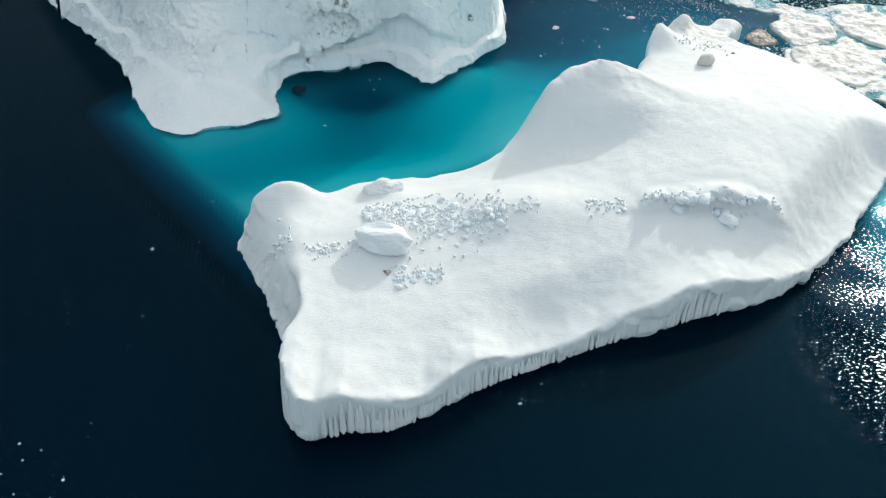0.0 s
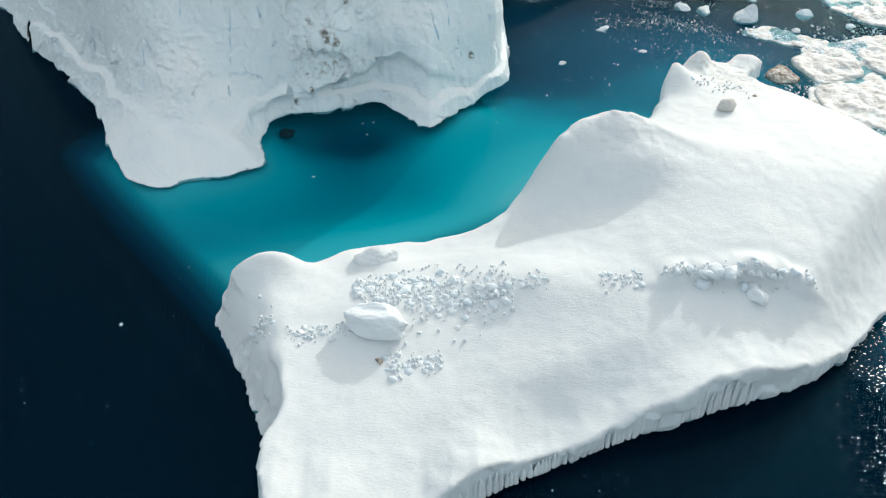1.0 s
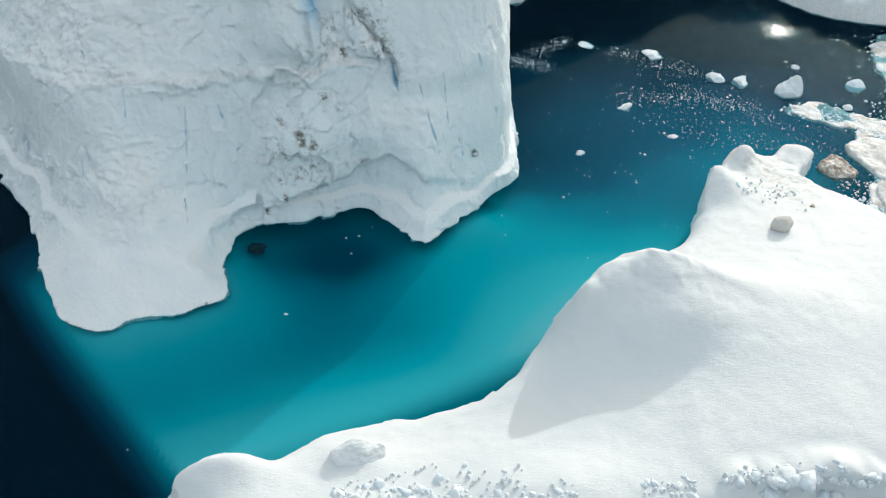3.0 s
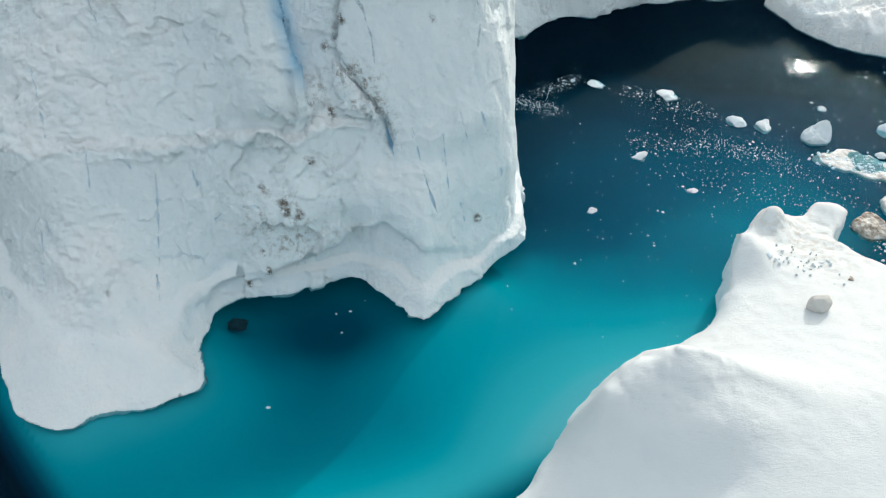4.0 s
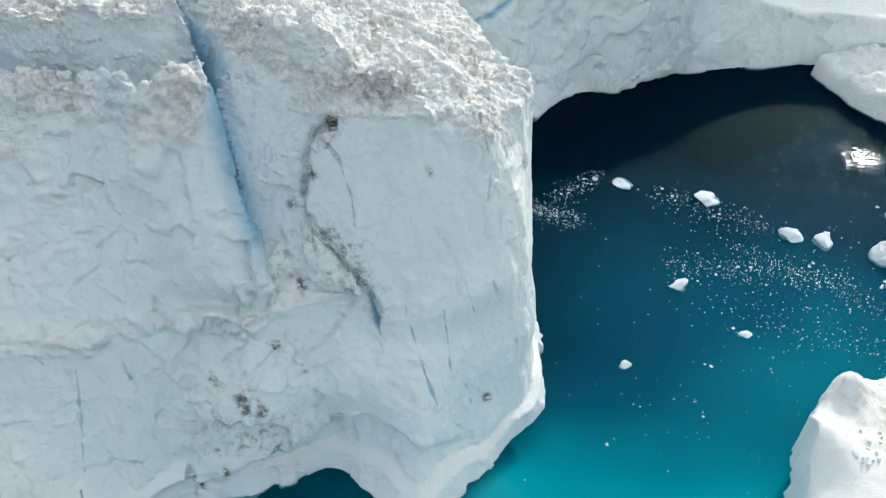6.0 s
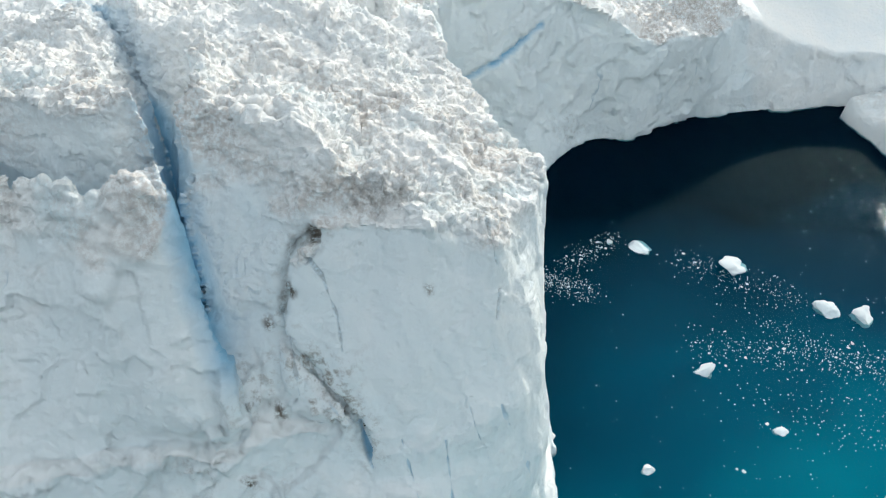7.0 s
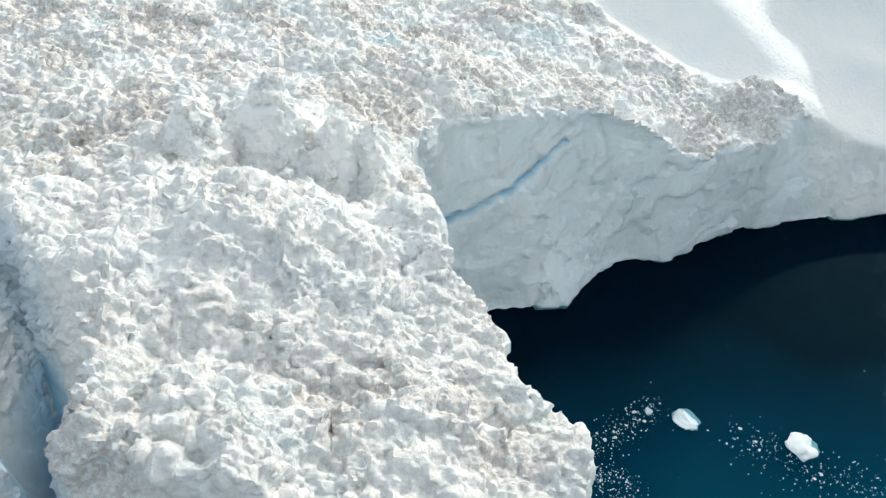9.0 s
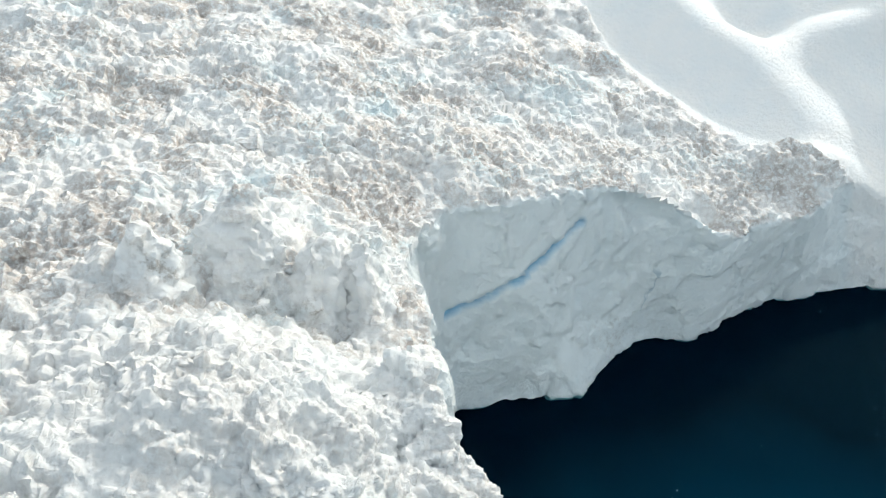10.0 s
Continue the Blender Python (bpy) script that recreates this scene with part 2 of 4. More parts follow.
def water_material():
    m, n, l, b = shader("sea_water")
    n.remove(b)
    out = n["Material Output"]
    swell = noise_node(n, l, 2.2, 2)
    glint_area = ramp(n, l, noise_node(n, l, 22.0, 4, 0.6), [(0.66, 0.0), (0.76, 0.25)])
    place = n.new("ShaderNodeNewGeometry")
    # places on the sea where the painted glint flecks gather
    for px, py, reach, most in ((41, 57, 11, 1.0), (41, 48, 13, 0.9), (43.5, 67, 4, 0.9), (43.0, 131.8, 3.4, 0.8)):
        far = n.new("ShaderNodeVectorMath")
        far.operation = "DISTANCE"
        far.inputs[1].default_value = (px, py, 0)
        l.new(place.outputs["Position"], far.inputs[0])
        patch = ramp(n, l, product(n, l, far.outputs["Value"], 0.5 / reach), [(0.1, 1.0), (0.5, 0.0)])
        patch = product(n, l, patch, ramp(n, l, noise_node(n, l, 5.0, 5, 0.65), [(0.36, 0.2 * most), (0.60, most)]))
        glint_area = product(n, l, glint_area, patch, "MAXIMUM")
    b2 = n.new("ShaderNodeBump")
    b2.inputs["Strength"].default_value, b2.inputs["Distance"].default_value = 0.10, 0.05
    l.new(swell, b2.inputs["Height"])
    # calm water mirrors ice and sky
    gloss = n.new("ShaderNodeBsdfGlossy")
    gloss.inputs["Roughness"].default_value = 0.06
    gloss.inputs["Color"].default_value = (0.57, 0.85, 1.0, 1)
    l.new(b2.outputs[0], gloss.inputs["Normal"])
    fres = n.new("ShaderNodeFresnel")
    fres.inputs["IOR"].default_value = 1.33
    shine = product(n, l, fres.outputs[0], 0.17)
    murk = n.new("ShaderNodeBsdfDiffuse")
    murk.inputs["Color"].default_value = (0.0002, 0.0052, 0.020, 1)
    clear = n.new("ShaderNodeBsdfTransparent")
    clear.inputs["Color"].default_value = (0.58, 0.86, 0.90, 1)
    body = n.new("ShaderNodeMixShader")
    body.inputs[0].default_value = 0.25
    l.new(clear.outputs[0], body.inputs[1])
    l.new(murk.outputs[0], body.inputs[2])
    # sunlight scattered forward by the cloudy water
    milk = n.new("ShaderNodeBsdfGlossy")
    milk.inputs["Color"].default_value, milk.inputs["Roughness"].default_value = (0.05, 0.52, 0.84, 1), 0.50
    cloudy = n.new("ShaderNodeMixShader")
    cloudy.inputs[0].default_value = 0.009
    l.new(body.outputs[0], cloudy.inputs[1])
    l.new(milk.outputs[0], cloudy.inputs[2])
    # sun glints painted as flecks: flat spots of full-strength rough gloss
    glint_gloss = n.new("ShaderNodeBsdfGlossy")
    glint_gloss.inputs["Color"].default_value, glint_gloss.inputs["Roughness"].default_value = (0.95, 0.97, 1.0, 1), 0.42
    fleck = noise_node(n, l, 0.25, 1, 0.5, (1.0, 1.3, 1.0))
    steep = ramp(n, l, product(n, l, fleck, product(n, l, glint_area, 0.28), "ADD"), [(0.755, 0.0), (0.775, 1.0)])
    steep = product(n, l, steep, ramp(n, l, glint_area, [(0.02, 0.0), (0.08, 1.0)]))
    glitter = n.new("ShaderNodeMixShader")
    l.new(steep, glitter.inputs[0])
    l.new(gloss.outputs[0], glitter.inputs[1])
    l.new(glint_gloss.outputs[0], glitter.inputs[2])
    top = n.new("ShaderNodeMixShader")
    l.new(product(n, l, shine, steep, "MAXIMUM"), top.inputs[0])
    l.new(cloudy.outputs[0], top.inputs[1])
    l.new(glitter.outputs[0], top.inputs[2])
    l.new(top.outputs[0], out.inputs["Surface"])
    return m


def plain(name, colour, rough=0.9):
    m, n, l, b = shader(name)
    l.new(ramp(n, l, noise_node(n, l, 8.0), [(0.3, tuple(0.85 * c for c in colour)), (0.7, colour)]), b.inputs["Base Color"])
    b.inputs["Roughness"].default_value = rough
    b.inputs["Specular IOR Level"].default_value = 0.0
    return m


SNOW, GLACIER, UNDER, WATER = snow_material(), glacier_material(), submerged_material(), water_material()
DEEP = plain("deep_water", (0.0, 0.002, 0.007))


# ---- the low iceberg ----
LOW_EDGE = [(-16.8, 63.5), (-15.3, 58.8), (-13.4, 54.6), (-11.8, 50.8), (-11.1, 48.1), (-10.8, 45.2), (-10.3, 42.0), (-8.7, 40.4),
            (-5.6, 40.8), (-2.3, 41.3), (0.0, 42.7), (3.9, 45.1), (8.8, 47.6), (15.4, 50.5), (20.5, 52.3), (25.3, 54.0),
            (30.0, 56.2), (33.6, 58.5), (35.9, 61.1), (38.2, 63.8), (41.3, 68.0), (45.0, 72.6), (49.0, 79.0),
            (49.5, 83.5), (45.0, 88.0), (40.6, 91.6), (37.2, 95.0), (35.6, 97.2), (35.5, 98.9), (37.0, 101.0), (38.1, 103.2),
            (37.0, 104.7), (35.2, 103.8), (33.4, 102.0), (31.8, 101.6), (30.2, 101.9), (28.6, 100.4), (27.2, 98.8), (25.7, 96.8),
            (24.7, 94.0), (23.6, 91.0), (21.3, 87.3), (17.0, 84.0), (13.1, 81.4), (9.8, 78.6), (8.0, 75.6), (6.2, 73.3),
            (3.4, 71.4), (-0.8, 69.9), (-5.6, 68.6), (-8.6, 67.4)]
FRONT = [(-10.6, 43.5), (-10.3, 42.0), (-8.7, 40.4), (-5.6, 40.8), (-2.3, 41.3), (0.0, 42.7), (3.9, 45.1), (8.8, 47.6), (15.4, 50.5), (20.5, 52.3),
         (25.3, 54.0), (30.0, 56.2), (33.6, 58.5), (35.9, 61.1), (38.2, 63.8), (41.3, 68.0), (45.0, 72.6)]
BROW_X = [-10.4, -9.6, -7.8, -6.1, -3.0, -0.3, 1.7, 3.4, 6.0, 8.2, 13.1, 18.5, 23.3, 28.0, 32.4, 36.0, 45.0]
BROW_Z = [4.7, 4.7, 4.1, 4.4, 3.3, 2.7, 3.4, 3.6, 2.3, 1.8, 2.2, 3.7, 4.1, 2.8, 1.3, 0.9, 1.1]


def low_top(x, y):
    u, v = (x - 15) / 30, (y - 70) / 30
    z = (5.09 + 2.83 * u - 1.27 * v - 1.79 * u * u + 4.51 * u * v - 4.91 * v * v - 3.63 * u ** 3 + 3.37 * u * u * v
         - 7.8 * u * v * v + 4.2 * v ** 3)
    z = np.clip(z, 1.6, 5.6)
    z = z + 2.4 * bump(x, y, -12.6, 64.0, 2.7, 1.9, 20)                       # knob
    z = z + 1.3 * bump(x, y, 20, 77.0, 8, 5.5, 10) + 2.7 * bump(x, y, 15.6, 79.2, 3.0, 2.5) + 0.7 * bump(x, y, 20.0, 79.0, 3.5, 1.6) + 2.0 * bump(x, y, 11.3, 75.2, 1.9, 1.9) + 0.9 * bump(x, y, 19.5, 78.9, 5, 1.6, -6) + 2.2 * block(x, y, 16.2, 75.6, 6.4, 4.4, 12)
    z = z + 2.2 * bump(x, y, 25.4, 94.6, 2.2, 2.6, 30) + 1.5 * bump(x, y, 29.8, 99.8, 1.3, 1.6) + 0.7 * bump(x, y, 36.4, 102.6, 1.5, 1.3)
    z = z - 0.9 * bump(x, y, 2, 68.5, 7, 2.5, 20) + 0.6 * bump(x, y, -4.2, 64.8, 2.0, 1.3)
    z = z + 2.6 * bump(x, y, 12.8, 77.6, 1.9, 2.2) + 1.0 * bump(x, y, 11.0, 76.0, 1.2, 1.6)
    z = z + 0.9 * bump(x, y, -3, 43.2, 6.5, 2.6, 12) + 1.1 * bump(x, y, 7.5, 61.5, 7, 3.5) + 0.7 * bump(x, y, -3.5, 59, 4, 3)
    # scarp below the hump
    scarp = np.interp(x, [16, 18, 22, 27, 30, 32], [0, 0.35, 0.5, 0.55, 0.4, 0])
    along = np.stack([np.ravel(x), 0 * np.ravel(x), 0 * np.ravel(x)], 1)
    lip = y - 61.6 - (0.7 * vnoise(along / 2.3, 201) + 0.35 * vnoise(along / 0.9, 202)).reshape(np.shape(x))
    z = z + scarp * (step(lip, -0.5, 0.2) - 0.55)
    ridge = np.interp(x, [17.8, 18.6, 19.4, 20.4, 21.4, 22.4, 23.2, 24.6, 25.4, 26.4, 27.4, 28.4, 29.2, 30.0, 31], [0, 0.6, 0.9, 0.1, 0.5, 0.2, 0.5, 0.6, 1.0, 0.8, 0.3, 0.6, 0.8, 0.3, 0])
    z = z + ridge * step(lip, -0.3, 0.15) * (1 - step(lip, 0.4, 2.6))
    return z + 0.5 * bump(x, y, 36, 76, 8, 6)


def low_iceberg():
    h, origin = 0.22, (-19.5, 38.5, -1.54)
    xs, ys, zs = np.arange(origin[0], 52, h), np.arange(origin[1], 107, h), np.arange(origin[2], 12.6, h)
    gx, gy = np.meshgrid(xs, ys, indexing="ij")
    flat = np.stack([gx.ravel(), gy.ravel(), 0 * gx.ravel()], 1)
    d = plan_distance(rounded(LOW_EDGE), gx, gy)
    d = d + 0.25 * fbm(flat, 3.0, 3, 5).reshape(gx.shape)
    top = low_top(gx, gy) + 0.09 * fbm(flat, 7.0, 2, 9).reshape(gx.shape)
    # the top bends to the brow of the front wall
    near = 1 - step(plan_distance(rounded(FRONT, 5, False), gx, gy, False), 0.4, 6.0)
    top = top * (1 - near) + near * (np.interp(gx, BROW_X, BROW_Z) + 0.10 * fbm(flat, 1.6, 3, 12).reshape(gx.shape))
    r = 0.12 + 2.3 * step(gy - 0.45 * gx, 54, 62) * (1 - 0.8 * step(gy, 84, 92)) * (1 - 0.5 * bump(gx, gy, -14, 65, 4, 4))
    zz = zs[None, None, :]
    side = d[:, :, None] + (0.04 + 0.42 * (1 - step(gx, -10, -7)) * step(gy, 46, 50) * (1 - step(gy, 66, 69)))[:, :, None] * np.clip(zz, 0, 4)
    # the waves have frayed the foot of the front wall
    flute = billow(flat, 0.8, 2, 18).reshape(gx.shape)[:, :, None] * 0.55 - 0.1
    side = side + 0.25 * ((1 - step(gy - 0.55 * gx, 49, 53))[:, :, None] * (1 - step(zz - flute, -0.05, 0.25)))
    field = soft_max(side, zz - top[:, :, None], r[:, :, None])
    field = np.maximum(field, -0.14 - zz).astype(np.float32)
    points, quads = skin(field, origin, h)
    out = directions(points, quads)
    up = step(out[:, 2], 0.2, 0.7)
    crest = bump(points[:, 0], points[:, 1], 15.5, 79, 6, 4) + bump(points[:, 0], points[:, 1], 31, 99, 7, 7)
    rough = (0.03 * fbm(points, 1.1, 3, 21) + 0.28 * crest * (0.35 - billow(points, 2.6, 3, 27)) + 0.03 * fbm(points, 3.0, 2, 25)) * up + 0.06 * (1 - up) * fbm(points * (1, 1, 0.4), 1.5, 3, 23)
    _, tilt, offset = shards(points, 2.2, 15)
    _, tilt2, offset2 = shards(points, 1.4, 16)
    columns = billow(points * (1, 1, 0.06), 0.75, 2, 19) - 0.4
    low_wall = 1 - step(points[:, 2], 1.2, 2.2)
    rough += (1 - up) * (0.22 * tilt + 0.09 * offset - 0.28 * columns * low_wall) + up * crest * (0.14 * tilt2 + 0.04 * offset2)
    points = points + out * rough[:, None]
    ice = (1 - step(out[:, 2], 0.05, 0.4)) * 0.8
    silt = 0.7 * bump(points[:, 0], points[:, 1], 32, 97, 4, 5)
    ob = new("iceberg", quad_mesh("low_iceberg", points, quads, SNOW, {"ice": ice, "silt": silt}))
    tagged(ob, "low smooth snow-covered white iceberg with a rounded hump", "iceberg")
    return ob, points


# ---- the tall iceberg ----
FOOT = [(-64, 140), (-50, 111), (-42, 102), (-36, 94), (-32.2, 86.5), (-29.8, 81.4), (-27.2, 79.9), (-24.8, 79.9), (-23.6, 81.1),
        (-20.5, 81.7), (-17.3, 83.0), (-16.6, 84.4), (-17.2, 87.5), (-17.0, 90.8), (-15.4, 93.1), (-12.3, 93.5), (-9.0, 94.9),
        (-6.2, 95.9), (-3.0, 93.3), (-0.1, 90.6), (2.4, 93.1), (5.7, 97.0), (8.5, 100.4), (9.2, 102.6), (8.9, 107), (8.0, 113),
        (5.0, 119), (3.0, 125), (1.5, 131), (1.6, 136), (5, 137.9), (11, 138.5), (13.3, 140.6), (16.5, 143.6), (20.5, 143.6),
        (24.5, 145.9), (29.5, 147.7), (37.5, 148.8), (44.5, 149.3), (58, 148), (60, 165), (50, 186), (-20, 186), (-58, 176)]
WAIST = [(-62, 140), (-47, 114), (-39, 104), (-33, 98.3), (-28.2, 95.8), (-22, 95.8), (-14.3, 96.8), (-10.6, 96.9), (-5.0, 98.6),
         (-1.0, 98.3), (3.0, 99.4), (6.0, 101.3), (7.2, 104), (7.4, 108.5), (6.8, 113), (4.2, 117), (2.6, 121), (1.6, 127),
         (0.6, 134), (2.0, 138.0), (5, 139.4), (8, 141.0), (11.4, 143.0), (15.3, 143.6), (18.4, 143.2), (21.2, 143.3), (24, 144.6),
         (26.9, 145.9), (30, 148.6), (33.5, 150.8), (40, 151.6), (58, 151), (59, 165), (49, 185), (-20, 185), (-57, 176)]
RIM = [(-60, 142), (-46, 117), (-37, 109), (-29, 105.2), (-22, 103.4), (-16, 101.9), (-13.4, 101.8), (-12.2, 102.4), (-11.2, 104.2), (-9.6, 104.3),
       (-6.8, 103.6), (-4.4, 102.9), (-2.4, 103.4), (0.0, 102.6), (1.8, 104.0), (3.4, 103.8), (4.5, 106.2), (6.3, 107.0),
       (6.8, 110.5), (6.0, 112.8), (4.6, 113.6), (3.6, 115.2), (2.6, 117.8), (1.3, 120.6), (1.3, 124), (0.1, 127.6), (-0.6, 133),
       (1.5, 139.0), (5.5, 140.8), (8.5, 142.6), (11.4, 144.3), (15.3, 145.0), (21.4, 145.2), (27, 147.6), (33, 152.4), (57, 154), (58, 165), (48, 184), (-20, 184), (-56, 176)]
CREVASSE = [(-27, 131), (-22.4, 123.4), (-17.8, 118.0), (-14.9, 113.0), (-13.1, 108.0), (-11.8, 104.0), (-10.6, 101.2), (-9.6, 99.4), (-8.6, 97.8)]
SLOT = [(-34, 112), (-28, 108.6), (-22, 106.2), (-17.5, 104.8), (-14.5, 104.2), (-12.4, 104.8)]
GULLY = [(-5.0, 103.1, 23.1), (-6.2, 103.5, 22.0), (-6.6, 102.6, 20.9), (-6.8, 101.9, 19.2), (-6.7, 101.1, 18.0), (-5.3, 100.2, 16.4),
         (-4.1, 99.3, 15.1), (-3.0, 98.9, 13.8), (-2.6, 98.1, 12.0)]
LEDGE = [(-27.6, 95.5, 13.4), (-24.0, 95.2, 13.3), (-20.2, 95.5, 12.6), (-15.7, 96.3, 13.6), (-13.2, 96.6, 13.2), (-10.6, 96.2, 12.6),
         (-9.3, 97.7, 13.4), (-8.0, 99.1, 15.1), (-5.7, 99.2, 14.6), (-3.6, 99.0, 14.1)]
CRACKS = [[(-0.9, 97.9, 13.3), (-0.5, 97.2, 11.7), (-0.1, 96.5, 10.4), (0.4, 96.0, 8.9), (1.0, 95.3, 7.3)], [(1.4, 98.1, 12.8), (1.6, 97.8, 10.7), (1.9, 97.1, 8.4)],
          [(2.5, 99.2, 15.0), (3.0, 99.0, 13.0), (3.8, 98.8, 10.3)], [(2.9, 97.2, 6.8), (3.3, 96.7, 5.2)],
          [(-20.2, 94.7, 11.4), (-20.4, 93.1, 7.4), (-20.5, 91.5, 4.9)], [(-20.6, 91.0, 4.5), (-20.3, 89.4, 3.2)], [(-25.0, 94.9, 13.1), (-24.9, 93.6, 10.8)],
          [(-29.7, 100.1, 17.8), (-28.7, 97.8, 16.4), (-28.1, 95.9, 13.9)], [(-25.4, 103.1, 22.7), (-24, 100.8, 20.1)], [(-28.9, 92.4, 8.6), (-28.8, 90.9, 6.4), (-28.9, 89.4, 4.2)],
          [(-16.3, 94.6, 7.2), (-15.7, 94.9, 7.7), (-15.1, 94.9, 8.2)], [(-14.1, 94.8, 8.2), (-13.4, 94.7, 8.5), (-12.8, 94.7, 8.2)],
          [(-17.6, 95.2, 11.4), (-17.3, 94.9, 10.2)], [(-22.6, 95.0, 12.6), (-21.9, 94.8, 11.9)], [(-5.3, 99.9, 15.9), (-4.0, 99.0, 14.4), (-3.0, 98.6, 13.4)],
          [(6.0, 101.0, 8.6), (6.4, 100.6, 6.8)], [(4.4, 99.8, 13.8), (4.9, 99.6, 12.2)]]
WIDE_CRACKS = [[(-3.1, 98.8, 13.7), (-2.9, 98.5, 12.6), (-2.5, 97.8, 11.2)]]
DARK_CRACKS = [[(-6.9, 102.0, 18.9), (-6.3, 100.8, 16.9), (-6.1, 99.9, 15.0)], [(-5.6, 103.0, 22.2), (-4.7, 102.3, 21.2), (-4.0, 101.3, 19.2), (-3.8, 100.6, 17.6)],
               [(3.4, 104.2, 23.0), (3.9, 103.2, 21.0)], [(4.1, 102.4, 19.8), (4.0, 101.8, 18.4)]]
SPECKS = [(-12.5, 95.2, 9.6, 0.4), (-10.9, 94.6, 8.4, 0.75), (-12.5, 94.3, 7.0, 0.35), (-12.9, 93.9, 4.2, 0.35), (-14.3, 93.8, 1.0, 0.45),
          (-12.6, 93.6, 2.6, 0.35), (-7.3, 98.9, 14.4, 0.6), (-7.6, 101.4, 18.4, 0.6), (-6.4, 102.2, 20.4, 0.5), (-5.1, 103.1, 23.0, 0.6),
          (0.5, 101.7, 20.6, 0.35), (4.3, 98.2, 4.6, 0.5), (-9.8, 94.8, 7.7, 0.5), (-8.9, 96.7, 11.2, 0.5)]
CREST = [(18.5, 178), (19.8, 174), (22, 169.5), (25, 165.2), (28.5, 160), (31.2, 155.6)]
BLUE_VEIN = [(2.1, 137.8, 9.6), (4.1, 138.4, 10.1), (5.8, 138.9, 11.1), (7.7, 140.2, 11.6), (9.2, 141.1, 12.4), (10.7, 142.6, 13.1)]


def tall_top(x, y):
    u, v = x / 40, (y - 130) / 40
    u, v = np.clip(u, -1.1, 1.3), np.clip(v, -0.8, 1.2)
    z = (20.7 - 11.66 * u - 7.83 * v - 11.57 * u * u + 7.45 * u * v - 0.81 * v * v + 2.33 * u ** 3 + 13.59 * u * u * v
         - 1.63 * u * v * v + 3.45 * v ** 3)
    z = np.clip(z, 6.0, 27.5)
    z = z + 2.2 * bump(x, y, -7, 119, 8, 4.5) - 1.1 * bump(x, y, -4, 126.5, 14, 2.2, -6) - 1.3 * bump(x, y, 1, 137, 4, 5)
    z = z + 1.6 * bump(x, y, 7, 157.4, 4, 4) + 1.2 * bump(x, y, -9, 153, 6, 5) - 1.0 * bump(x, y, 21.5, 144.2, 3, 1.2) + 1.0 * bump(x, y, 31, 150, 5, 2.5)
    z = z + 1.4 * bump(x, y, 29, 151.5, 4.5, 1.6, 5) + 1.6 * bump(x, y, 33, 164, 4, 3)
    # blocks along the step behind the main cliff
    z = z + 2.6 * block(x, y, -11.0, 127.0, 1.6, 1.8, 10) + 3.4 * block(x, y, -7.6, 129.8, 2.7, 3.2, 20) + 1.2 * bump(x, y, -13.2, 127.6, 2.2, 1.4)
    z = z + 3.0 * block(x, y, -4.2, 128.6, 1.3, 2.4, -8) + 2.8 * block(x, y, -2.2, 128.8, 1.0, 2.6, 8)
    z = z + 1.9 * block(x, y, 0.3, 121.6, 2.3, 2.9, 0) - 0.9 * bump(x, y, -1.6, 124.3, 2.2, 1.0) - 1.0 * bump(x, y, -17.5, 129.5, 3.0, 1.6, 20)
    # the front slab stands a little lower than the blocks behind it
    z = z + 1.4 * bump(x, y, -11.3, 110.5, 1.2, 3.5) - 1.7 * step(-x, 11.6, 12.2) * (1 - step(y - 104.6 - 0.35 * (-15 - x), -0.4, 0.4))
    # wind-cut snow ridges at the back
    z = z + 1.9 * np.exp(-(plan_distance(rounded(CREST, 4, False), x, y, False) / 3.3) ** 2)
    z = z - 1.8 * bump(x, y, 28.5, 168.5, 3.2, 5, 35) - 1.2 * bump(x, y, 18.5, 163, 2.4, 8, 36)
    return z + 1.8 * bump(x, y, 38, 166.5, 8, 2.4, 12) + 1.0 * bump(x, y, 40, 158, 7, 2.2, -25)


def crumbled(x, y):
    """Where the top is broken, dusty ice and not smooth snow."""
    edge = np.interp(y, [140, 149, 151, 155, 162, 170, 180], [60, 34, 30, 21, 16.5, 13.5, 12])
    return 1 - step(x - edge, -0.6, 0.9)


